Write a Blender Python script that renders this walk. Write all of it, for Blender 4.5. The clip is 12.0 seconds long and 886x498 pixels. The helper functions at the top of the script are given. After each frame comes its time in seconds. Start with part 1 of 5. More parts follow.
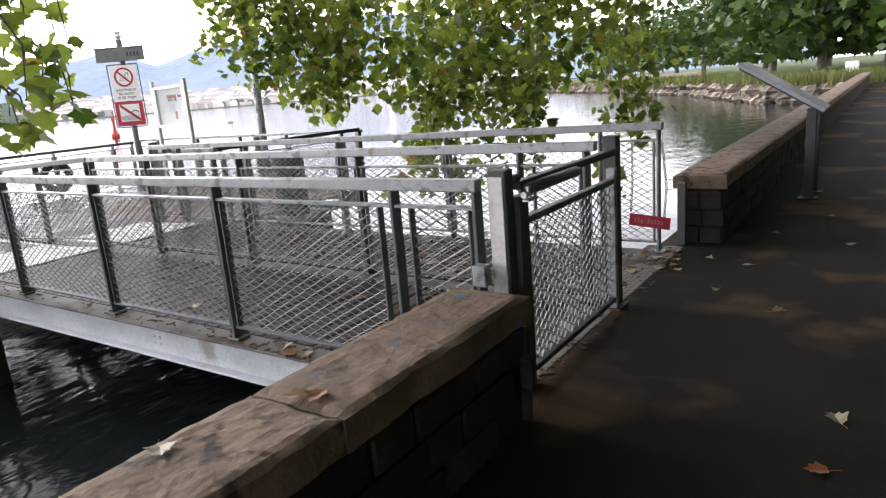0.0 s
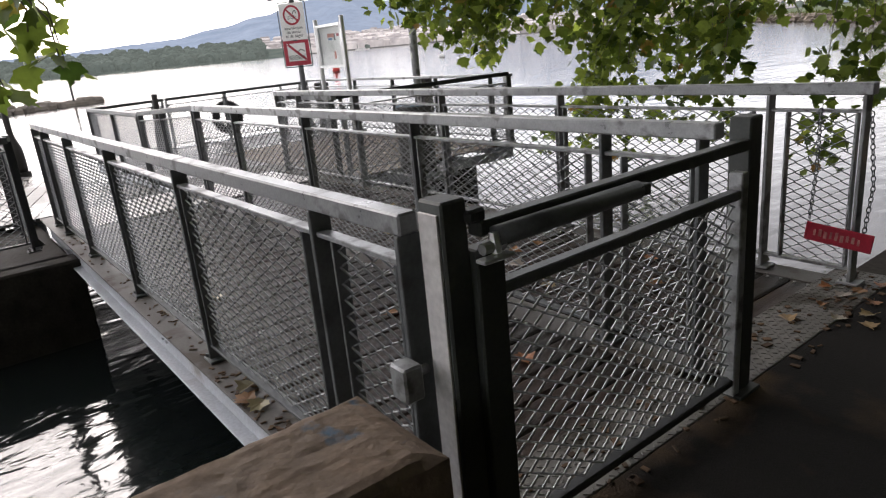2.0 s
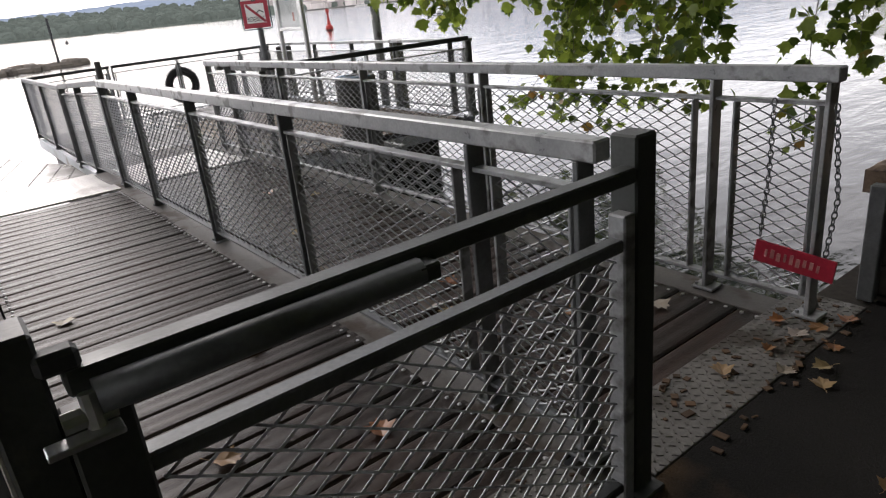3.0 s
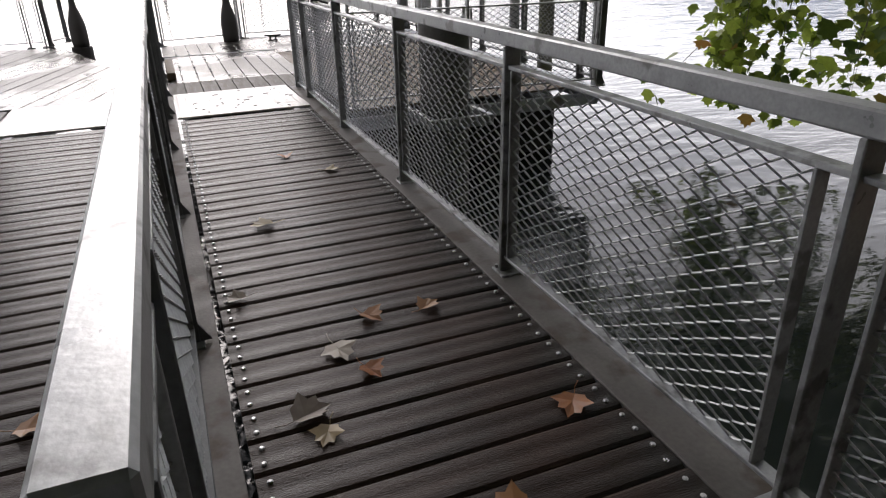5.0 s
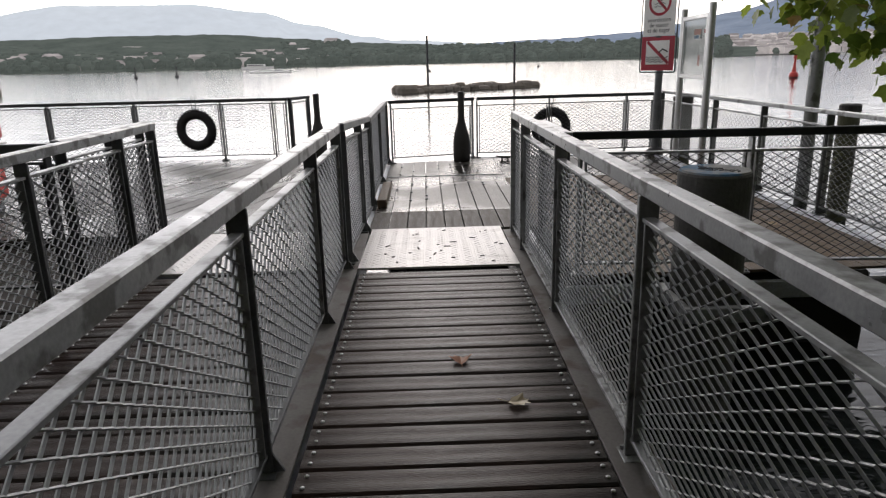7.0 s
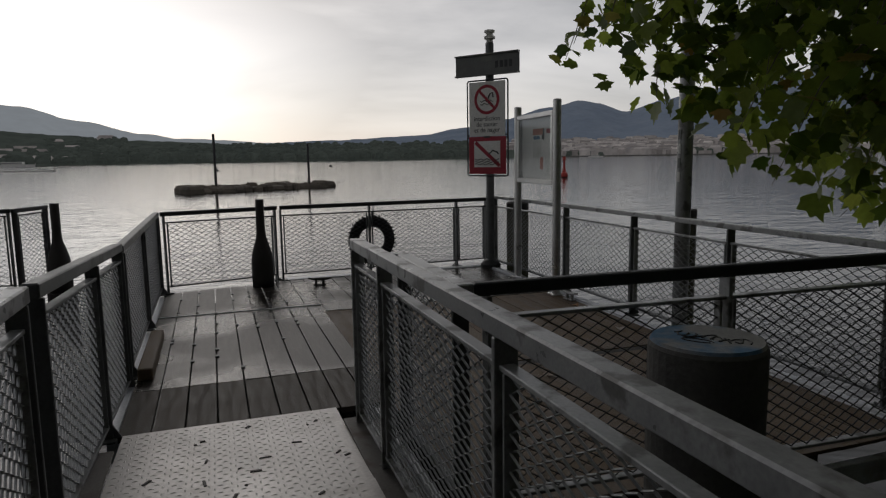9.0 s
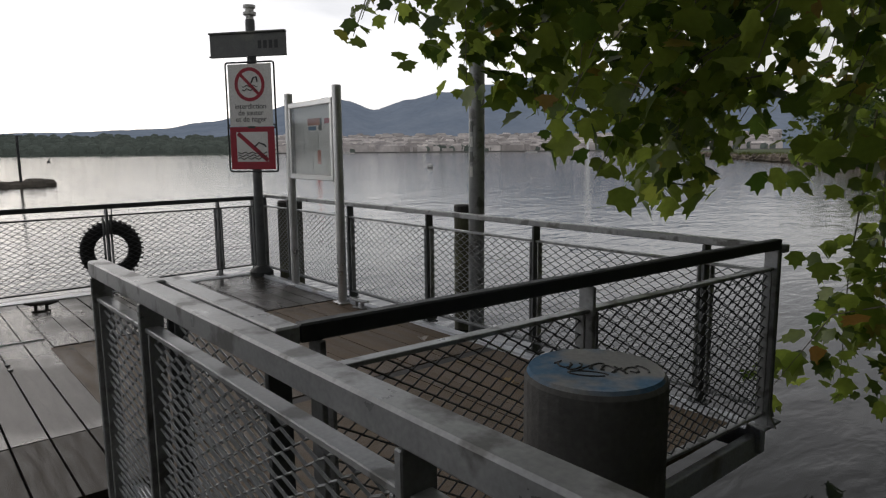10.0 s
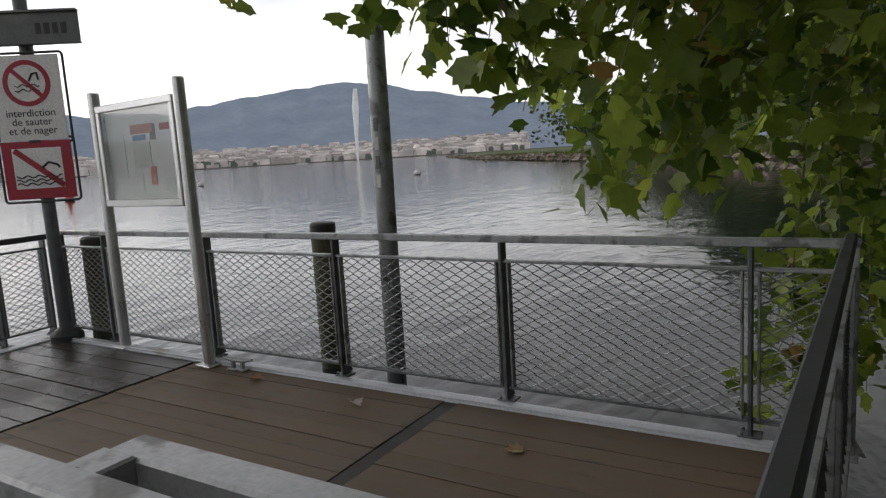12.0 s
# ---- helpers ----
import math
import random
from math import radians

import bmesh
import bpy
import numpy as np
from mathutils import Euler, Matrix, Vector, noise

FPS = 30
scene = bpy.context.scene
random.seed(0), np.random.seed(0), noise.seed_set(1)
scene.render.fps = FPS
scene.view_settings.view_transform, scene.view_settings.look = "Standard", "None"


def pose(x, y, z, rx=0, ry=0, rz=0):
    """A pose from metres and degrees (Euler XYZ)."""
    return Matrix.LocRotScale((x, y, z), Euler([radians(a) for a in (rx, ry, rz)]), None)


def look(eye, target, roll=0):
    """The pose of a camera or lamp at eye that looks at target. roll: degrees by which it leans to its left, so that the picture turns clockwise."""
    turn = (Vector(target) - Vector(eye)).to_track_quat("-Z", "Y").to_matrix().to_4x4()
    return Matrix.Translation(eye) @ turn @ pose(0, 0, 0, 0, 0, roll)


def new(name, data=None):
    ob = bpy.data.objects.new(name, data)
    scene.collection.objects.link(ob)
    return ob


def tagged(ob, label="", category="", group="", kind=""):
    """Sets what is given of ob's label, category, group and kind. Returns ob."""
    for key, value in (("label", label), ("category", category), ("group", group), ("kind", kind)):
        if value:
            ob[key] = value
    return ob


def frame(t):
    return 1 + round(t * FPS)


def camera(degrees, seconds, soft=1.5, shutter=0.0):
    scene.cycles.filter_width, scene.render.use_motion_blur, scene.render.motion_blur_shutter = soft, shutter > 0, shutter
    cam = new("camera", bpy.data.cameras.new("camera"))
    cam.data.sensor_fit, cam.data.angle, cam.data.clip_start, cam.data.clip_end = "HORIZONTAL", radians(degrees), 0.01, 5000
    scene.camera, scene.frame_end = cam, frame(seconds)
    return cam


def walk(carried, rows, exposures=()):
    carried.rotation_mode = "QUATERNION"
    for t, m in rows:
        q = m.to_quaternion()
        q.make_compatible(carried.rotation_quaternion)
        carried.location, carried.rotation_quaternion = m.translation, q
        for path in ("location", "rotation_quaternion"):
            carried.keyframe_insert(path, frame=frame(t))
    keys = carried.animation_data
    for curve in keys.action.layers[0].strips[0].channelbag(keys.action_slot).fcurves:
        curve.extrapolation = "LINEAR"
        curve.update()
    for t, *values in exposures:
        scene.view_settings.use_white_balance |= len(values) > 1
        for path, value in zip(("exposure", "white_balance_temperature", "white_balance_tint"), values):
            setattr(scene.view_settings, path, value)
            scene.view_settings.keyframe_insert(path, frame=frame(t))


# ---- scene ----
cam = camera(67.3, 12.0, soft=1.25)
PATH = [
    (0, (-0.072, 0.089, 1.462), (-1.176, 1.689, 0.996), -4.7),
    (0.5, (-0.081, 0.481, 1.467), (-1.364, 1.923, 0.944), -5.0),
    (1, (-0.141, 0.858, 1.474), (-1.539, 2.181, 0.93), -4.7),
    (1.5, (-0.191, 1.324, 1.455), (-1.648, 2.57, 0.886), -4.7),
    (2, (-0.28, 1.766, 1.454), (-1.808, 2.911, 0.859), -5.4),
    (2.5, (-0.41, 2.227, 1.462), (-1.911, 3.362, 0.785), -6.4),
    (3, (-0.491, 2.734, 1.464), (-2.0, 3.839, 0.756), -6.0),
    (4.8, (-1.131, 4.096, 1.386), (-2.756, 4.877, 0.52), -1.4),
    (5, (-1.247, 4.228, 1.373), (-2.934, 4.9, 0.537), -1.2),
    (5.5, (-1.547, 4.501, 1.387), (-3.311, 4.9, 0.533), -2.4),
    (6, (-1.894, 4.696, 1.376), (-3.694, 4.793, 0.511), -1.9),
    (6.5, (-2.318, 4.765, 1.384), (-4.169, 4.726, 0.628), -2.8),
    (6.7, (-2.529, 4.765, 1.436), (-4.43, 4.727, 0.816), -2.1),
    (8.3, (-4.425, 4.755, 1.44), (-6.376, 4.96, 1.051), -1.6),
    (8.5, (-4.55, 4.766, 1.453), (-6.487, 5.131, 1.116), -0.3),
    (9, (-4.988, 4.789, 1.459), (-6.862, 5.43, 1.188), -0.9),
    (9.5, (-5.432, 4.837, 1.439), (-7.111, 5.878, 1.125), -0.5),
    (10, (-5.805, 4.916, 1.427), (-7.324, 6.184, 1.137), -0.5),
    (10.5, (-6.179, 4.981, 1.421), (-7.53, 6.422, 1.107), -2.2),
    (11, (-6.576, 4.998, 1.442), (-7.748, 6.584, 1.111), -2.6),
    (11.5, (-6.993, 5.044, 1.436), (-8.091, 6.688, 1.133), -4.2),
    (12, (-7.373, 5.082, 1.409), (-8.397, 6.776, 1.127), -3.5),
]
walk(cam, [(t, look(eye, target, roll)) for t, eye, target, roll in PATH],
     exposures=[(0, 2.6, 6450, 17), (1.0, 2.12, 6450, 17), (2.0, 1.9, 6600, 17), (3.0, 1.82, 6600, 17), (5.0, 1.75, 6550, 17), (6.5, 1.56, 6600, 17), (7.6, 0.25, 6600, 13), (8.3, -0.42, 6600, 13), (9.0, -0.7, 6600, 13),
                (9.5, -0.4, 6600, 13), (10.0, 0.25, 6600, 13), (10.5, 0.55, 6600, 13), (11.0, 0.68, 6600, 13), (12.0, 0.65, 6600, 13)])

# ---- world and light ----
SUN_EL, SUN_AZ = 28.0, 90.0          # degrees; azimuth from +y towards -x (over the lake)
world = bpy.data.worlds.new("overcast_sky")
scene.world = world
world.use_nodes = True
wt = world.node_tree
wt.nodes.clear()


def wnode(kind, **props):
    n = wt.nodes.new(kind)
    for key, value in props.items():
        n.inputs[key].default_value = value
    return n


w_out = wt.nodes.new("ShaderNodeOutputWorld")
w_bg = wnode("ShaderNodeBackground", Strength=0.115)
w_sky = wt.nodes.new("ShaderNodeTexSky")
w_sky.sky_type = "NISHITA"
w_sky.sun_disc = False
w_sky.sun_elevation, w_sky.sun_rotation = radians(SUN_EL), radians(-SUN_AZ)
w_co = wt.nodes.new("ShaderNodeTexCoord")
w_map = wt.nodes.new("ShaderNodeMapping")
w_map.inputs["Scale"].default_value = (1.0, 1.0, 5.0)
w_noise = wnode("ShaderNodeTexNoise", Scale=1.7, Detail=7.0, Roughness=0.55, Distortion=0.4)
w_ramp = wt.nodes.new("ShaderNodeValToRGB")
w_ramp.color_ramp.elements[0].position, w_ramp.color_ramp.elements[0].color = 0.36, (4.3, 4.4, 4.5, 1)
w_ramp.color_ramp.elements[1].position, w_ramp.color_ramp.elements[1].color = 0.66, (8.1, 8.1, 8.0, 1)
w_mix = wt.nodes.new("ShaderNodeMix")
w_mix.data_type = "RGBA"
w_mix.inputs[0].default_value = 0.88
wt.links.new(w_co.outputs["Generated"], w_map.inputs["Vector"])
wt.links.new(w_map.outputs["Vector"], w_noise.inputs["Vector"])
wt.links.new(w_noise.outputs["Fac"], w_ramp.inputs["Fac"])
wt.links.new(w_sky.outputs["Color"], w_mix.inputs[6])
wt.links.new(w_ramp.outputs["Color"], w_mix.inputs[7])
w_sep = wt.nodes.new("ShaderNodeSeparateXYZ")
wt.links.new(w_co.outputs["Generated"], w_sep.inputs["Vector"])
w_thick = wnode("ShaderNodeMapRange", **{"From Min": 0.14, "From Max": 0.8, "To Min": 1.20, "To Max": 0.40})   # the cloud thickens overhead
wt.links.new(w_sep.outputs["Z"], w_thick.inputs["Value"])
w_mul = wt.nodes.new("ShaderNodeVectorMath")
w_mul.operation = "SCALE"
wt.links.new(w_mix.outputs[2], w_mul.inputs[0])
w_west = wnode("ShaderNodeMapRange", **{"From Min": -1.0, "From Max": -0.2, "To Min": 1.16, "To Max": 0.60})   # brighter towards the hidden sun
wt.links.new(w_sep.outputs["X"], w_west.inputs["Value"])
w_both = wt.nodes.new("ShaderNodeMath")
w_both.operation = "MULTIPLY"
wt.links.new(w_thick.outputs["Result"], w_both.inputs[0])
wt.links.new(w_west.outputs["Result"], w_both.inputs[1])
w_gap = wt.nodes.new("ShaderNodeVectorMath")           # a gap in the cloud low over the far shore
w_gap.operation = "DISTANCE"
w_squash = wt.nodes.new("ShaderNodeMapping")
w_squash.inputs["Scale"].default_value = (1.0, 1.0, 2.5)
wt.links.new(w_co.outputs["Generated"], w_squash.inputs["Vector"])
w_gap.inputs[1].default_value = (-0.93, -0.36, 0.27)
wt.links.new(w_squash.outputs["Vector"], w_gap.inputs[0])
w_edge = wt.nodes.new("ShaderNodeMath")
w_edge.operation = "MULTIPLY_ADD"
w_edge.inputs[1].default_value = 0.5
wt.links.new(w_noise.outputs["Fac"], w_edge.inputs[0])
wt.links.new(w_gap.outputs["Value"], w_edge.inputs[2])
w_open = wnode("ShaderNodeMapRange", **{"From Min": 0.52, "From Max": 0.82, "To Min": 1.8, "To Max": 1.0})
wt.links.new(w_edge.outputs["Value"], w_open.inputs["Value"])
w_all = wt.nodes.new("ShaderNodeMath")
w_all.operation = "MULTIPLY"
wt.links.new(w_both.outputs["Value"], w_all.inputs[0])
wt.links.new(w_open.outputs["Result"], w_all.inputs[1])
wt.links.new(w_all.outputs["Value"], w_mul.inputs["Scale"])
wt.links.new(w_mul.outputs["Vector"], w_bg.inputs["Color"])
wt.links.new(w_bg.outputs["Background"], w_out.inputs["Surface"])

sun_data = bpy.data.lights.new("sun", "SUN")
sun_data.energy, sun_data.angle, sun_data.color = 0.22, radians(16), (1.0, 0.97, 0.92)
sun = new("sun", sun_data)
sa, se = radians(SUN_AZ), radians(SUN_EL)
sun.matrix_world = look((-math.sin(sa) * math.cos(se) * 60, math.cos(sa) * math.cos(se) * 60, math.sin(se) * 60), (0, 0, 0))


# ---- materials ----
def material(name, a, b, rough=(0.5, 0.7), scale=6.0, fine=60.0, metal=0.0, bump=0.15, bump_scale=None, spread=0.12, stain=None, stain_at=0.6,
             stain_scale=1.3, stretch=(1, 1, 1), island=False, wet=None):
    """Two colours mixed by coarse noise, darkened by fine grain, with stains, random tone per object and bump."""
    m = bpy.data.materials.new(name)
    m.use_nodes = True
    t = m.node_tree
    p = t.nodes["Principled BSDF"]
    L = t.links.new
    co = t.nodes.new("ShaderNodeTexCoord")
    mp = t.nodes.new("ShaderNodeMapping")
    mp.inputs["Scale"].default_value = stretch
    L(co.outputs["Object"], mp.inputs["Vector"])
    geo = t.nodes.new("ShaderNodeNewGeometry")
    if island:
        rnd = geo.outputs["Random Per Island"]
    else:
        rnd = t.nodes.new("ShaderNodeObjectInfo").outputs["Random"]
    n1 = t.nodes.new("ShaderNodeTexNoise")
    n1.inputs["Scale"].default_value, n1.inputs["Detail"].default_value = scale, 5
    n2 = t.nodes.new("ShaderNodeTexNoise")
    n2.inputs["Scale"].default_value, n2.inputs["Detail"].default_value = fine, 3
    for n in (n1, n2):
        L(mp.outputs["Vector"], n.inputs["Vector"])
    mix = t.nodes.new("ShaderNodeMix")
    mix.data_type = "RGBA"
    mix.inputs[6].default_value, mix.inputs[7].default_value = (*a, 1), (*b, 1)
    r1 = t.nodes.new("ShaderNodeMapRange")
    r1.inputs["From Min"].default_value, r1.inputs["From Max"].default_value = 0.3, 0.7
    L(n1.outputs["Fac"], r1.inputs["Value"])
    L(r1.outputs["Result"], mix.inputs[0])
    colour = mix.outputs[2]
    if stain:
        n3 = t.nodes.new("ShaderNodeTexNoise")
        n3.inputs["Scale"].default_value, n3.inputs["Detail"].default_value = stain_scale, 6
        L(co.outputs["Object"], n3.inputs["Vector"])
        r3 = t.nodes.new("ShaderNodeMapRange")
        r3.inputs["From Min"].default_value, r3.inputs["From Max"].default_value = stain_at, stain_at + 0.09
        L(n3.outputs["Fac"], r3.inputs["Value"])
        mx = t.nodes.new("ShaderNodeMix")
        mx.data_type = "RGBA"
        L(r3.outputs["Result"], mx.inputs[0])
        L(colour, mx.inputs[6])
        mx.inputs[7].default_value = (*stain, 1)
        colour = mx.outputs[2]
    hsv = t.nodes.new("ShaderNodeHueSaturation")
    val = t.nodes.new("ShaderNodeMath")
    val.operation = "MULTIPLY_ADD"
    L(rnd, val.inputs[0])
    val.inputs[1].default_value, val.inputs[2].default_value = 2 * spread, 1 - spread
    grain = t.nodes.new("ShaderNodeMapRange")
    grain.inputs["To Min"].default_value, grain.inputs["To Max"].default_value = 0.72, 1.28
    L(n2.outputs["Fac"], grain.inputs["Value"])
    mul = t.nodes.new("ShaderNodeMath")
    mul.operation = "MULTIPLY"
    L(val.outputs[0], mul.inputs[0])
    L(grain.outputs["Result"], mul.inputs[1])
    L(mul.outputs[0], hsv.inputs["Value"])
    L(colour, hsv.inputs["Color"])
    L(hsv.outputs["Color"], p.inputs["Base Color"])
    rr = t.nodes.new("ShaderNodeMapRange")
    rr.inputs["From Min"].default_value, rr.inputs["From Max"].default_value = (0.3, 0.7) if not wet else wet
    rr.inputs["To Min"].default_value, rr.inputs["To Max"].default_value = rough
    if wet:
        nw = t.nodes.new("ShaderNodeTexNoise")
        nw.inputs["Scale"].default_value, nw.inputs["Detail"].default_value = 0.8, 4
        gp = t.nodes.new("ShaderNodeNewGeometry")
        L(gp.outputs["Position"], nw.inputs["Vector"])
        L(nw.outputs["Fac"], rr.inputs["Value"])
    else:
        L(n1.outputs["Fac"], rr.inputs["Value"])
    L(rr.outputs["Result"], p.inputs["Roughness"])
    p.inputs["Metallic"].default_value = metal
    if bump:
        bp = t.nodes.new("ShaderNodeBump")
        bp.inputs["Strength"].default_value, bp.inputs["Distance"].default_value = bump, 0.01
        src = n2
        if bump_scale:
            src = t.nodes.new("ShaderNodeTexNoise")
            src.inputs["Scale"].default_value, src.inputs["Detail"].default_value = bump_scale, 6
            L(mp.outputs["Vector"], src.inputs["Vector"])
        L(src.outputs["Fac"], bp.inputs["Height"])
        L(bp.outputs["Normal"], p.inputs["Normal"])
    return m


GALV = material("galvanised_steel", (0.28, 0.287, 0.292), (0.43, 0.438, 0.445), (0.26, 0.50), 9, 90, 0.3, 0.06, stain=(0.17, 0.17, 0.165), stain_at=0.53, stain_scale=9)
STEEL = material("weathered_steel_post", (0.105, 0.111, 0.114), (0.175, 0.183, 0.187), (0.4, 0.6), 7, 80, 0.35, 0.08, stain=(0.08, 0.08, 0.077), stain_scale=4)
DARK = material("dark_painted_steel", (0.029, 0.031, 0.033), (0.050, 0.053, 0.056), (0.45, 0.65), 8, 80, 0.0, 0.06)
MESH = material("galvanised_mesh", (0.28, 0.287, 0.295), (0.42, 0.43, 0.435), (0.35, 0.55), 12, 120, 0.6, 0.0)
BEAM = material("galvanised_beam", (0.50, 0.52, 0.55), (0.64, 0.66, 0.70), (0.4, 0.6), 3, 60, 0.35, 0.05, stain=(0.34, 0.32, 0.30), stain_at=0.6, stain_scale=2.2)
ALU = material("lugged_aluminium", (0.62, 0.60, 0.59), (0.75, 0.73, 0.71), (0.34, 0.52), 3, 50, 0.25, 0.05, stain=(0.50, 0.48, 0.46), stain_at=0.6, stain_scale=2.5)
BRIGHT = material("bright_steel_tube", (0.55, 0.55, 0.55), (0.68, 0.68, 0.68), (0.25, 0.4), 4, 60, 0.8, 0.03)
PLANK = material("ribbed_composite_plank", (0.020, 0.0105, 0.0068), (0.040, 0.0215, 0.0145), (0.30, 0.52), 3, 40, 0, 0.3, spread=0.25, stretch=(6, 1, 1), stain=(0.016, 0.014, 0.011), stain_at=0.51, stain_scale=1.4)
TREAD = material("dirty_tread_plate", (0.13, 0.126, 0.115), (0.22, 0.21, 0.195), (0.5, 0.75), 5, 50, 0.15, 0.3, stain=(0.07, 0.062, 0.05), stain_at=0.52, stain_scale=3)
CRUMB = material("brown_leaf_crumbs", (0.07, 0.04, 0.02), (0.13, 0.075, 0.04), (0.7, 0.9), 8, 60, 0, 0.2, island=True, spread=0.4)
WOOD = material("wet_dark_timber", (0.046, 0.041, 0.037), (0.082, 0.074, 0.066), (0.06, 0.46), 3, 35, 0, 0.22, spread=0.2, stretch=(1, 8, 1), stain=(0.034, 0.031, 0.028), stain_scale=1.0, wet=(0.38, 0.56))
DRYWOOD = material("dry_brown_timber", (0.050, 0.040, 0.031), (0.088, 0.070, 0.054), (0.5, 0.8), 3, 35, 0, 0.25, spread=0.2, stretch=(1, 8, 1), stain=(0.034, 0.031, 0.028), stain_scale=1.0)
MAT = material("brown_deck_board", (0.100, 0.066, 0.038), (0.160, 0.112, 0.068), (0.45, 0.75), 2.2, 70, 0, 0.3, stretch=(1, 5, 1), stain=(0.050, 0.043, 0.032), stain_at=0.54, stain_scale=1.2)
KERB = material("dirty_steel_kerb", (0.105, 0.097, 0.090), (0.17, 0.158, 0.147), (0.5, 0.75), 5, 60, 0.2, 0.15, stain=(0.07, 0.052, 0.038), stain_at=0.52, stain_scale=4)
PILE = material("mossy_timber_pile", (0.055, 0.055, 0.035), (0.10, 0.10, 0.055), (0.6, 0.85), 5, 60, 0, 0.4, stretch=(1, 1, 0.2), stain=(0.16, 0.17, 0.06), stain_at=0.6, stain_scale=3)
TARRED = material("tarred_black_timber", (0.022, 0.020, 0.018), (0.045, 0.042, 0.038), (0.5, 0.8), 6, 60, 0, 0.3)
RUBBER = material("black_rubber", (0.012, 0.012, 0.012), (0.025, 0.025, 0.025), (0.6, 0.85), 8, 90, 0, 0.3)
CONCRETE = material("dark_concrete", (0.088, 0.086, 0.082), (0.165, 0.161, 0.154), (0.7, 0.9), 3, 45, 0, 0.35, stain=(0.05, 0.05, 0.047), stain_at=0.56)
PALECON = material("pale_concrete", (0.30, 0.30, 0.295), (0.40, 0.40, 0.39), (0.7, 0.9), 4, 50, 0, 0.25, stain=(0.10, 0.22, 0.36), stain_at=0.47, stain_scale=2.6)
GATE = material("dark_green_grey_paint", (0.040, 0.045, 0.042), (0.070, 0.076, 0.072), (0.4, 0.6), 7, 80, 0.0, 0.08, stain=(0.11, 0.11, 0.10), stain_at=0.62, stain_scale=6)
CAP = material("weathered_sandstone", (0.135, 0.095, 0.066), (0.265, 0.19, 0.135), (0.75, 0.95), 5, 60, 0, 1.0, bump_scale=24, spread=0.12, stain=(0.065, 0.047, 0.037), stain_at=0.55, stain_scale=11)
CAPBLUE = material("sandstone_with_paint_traces", (0.135, 0.095, 0.066), (0.265, 0.19, 0.135), (0.75, 0.95), 5, 60, 0, 1.0, bump_scale=24, spread=0.12, stain=(0.085, 0.15, 0.22), stain_at=0.62, stain_scale=8)
STONE = material("dark_wall_stone", (0.024, 0.021, 0.018), (0.052, 0.046, 0.039), (0.75, 0.95), 5, 40, 0, 0.8, bump_scale=14, spread=0.25)
SILL = material("pale_threshold_stone", (0.085, 0.080, 0.070), (0.145, 0.135, 0.12), (0.65, 0.9), 5, 50, 0, 0.8, bump_scale=22, spread=0.2, stain=(0.045, 0.042, 0.034), stain_at=0.54, stain_scale=4)
ASPHALT = material("damp_gravelly_asphalt", (0.016, 0.0155, 0.015), (0.032, 0.030, 0.028), (0.75, 0.95), 1.2, 120, 0, 0.7, stain=(0.10, 0.066, 0.038), stain_at=0.53, stain_scale=0.9)
for porous, gloss in ((PLANK, 0.22), (ASPHALT, 0.09), (STONE, 0.15)):
    porous.node_tree.nodes["Principled BSDF"].inputs["Specular IOR Level"].default_value = gloss
GRASS = material("lawn", (0.05, 0.085, 0.018), (0.11, 0.15, 0.035), (0.8, 0.95), 0.5, 12, 0, 0.5)
BANK = material("long_grass_bank", (0.08, 0.11, 0.022), (0.19, 0.20, 0.06), (0.8, 0.95), 0.8, 8, 0, 0.5, island=True)
ROCK = material("shore_rock", (0.16, 0.13, 0.10), (0.32, 0.27, 0.22), (0.7, 0.95), 1.5, 12, 0, 0.6, island=True, spread=0.3)
LOGS = material("stone_jetty", (0.12, 0.105, 0.09), (0.24, 0.21, 0.17), (0.7, 0.95), 0.8, 8, 0, 0.6, spread=0.25)
RED = material("red_enamel", (0.34, 0.008, 0.028), (0.42, 0.012, 0.035), (0.35, 0.5), 5, 60, 0, 0.03, spread=0.03)
REDPLASTIC = material("red_plastic", (0.52, 0.035, 0.03), (0.60, 0.06, 0.045), (0.35, 0.55), 4, 40, 0, 0.05)
WHITE = material("white_enamel", (0.78, 0.77, 0.75), (0.86, 0.85, 0.83), (0.3, 0.5), 5, 60, 0, 0.03, spread=0.03)
BLACK = material("black_print", (0.015, 0.015, 0.015), (0.025, 0.025, 0.025), (0.4, 0.6), 5, 60, 0, 0.0)
SLATE = material("slate_grey_plate", (0.10, 0.105, 0.105), (0.15, 0.155, 0.15), (0.35, 0.55), 5, 60, 0.2, 0.04, stain=(0.18, 0.185, 0.16), stain_scale=3)
PANEL = material("information_panel", (0.30, 0.34, 0.37), (0.42, 0.46, 0.49), (0.3, 0.5), 3, 40, 0, 0.03)
WORN = material("worn_lettering", (0.30, 0.09, 0.09), (0.48, 0.22, 0.20), (0.5, 0.7), 20, 80, 0, 0.0, spread=0.3)
PAPER = material("white_paper", (0.66, 0.66, 0.63), (0.76, 0.76, 0.74), (0.7, 0.9), 5, 50, 0, 0.0, spread=0.1)
BARK = material("plane_tree_bark", (0.10, 0.085, 0.065), (0.22, 0.20, 0.15), (0.7, 0.9), 6, 50, 0, 0.5, stretch=(1, 1, 0.4))
SNAIL = material("blue_notice", (0.12, 0.22, 0.36), (0.16, 0.27, 0.42), (0.6, 0.8), 5, 50, 0, 0.0)
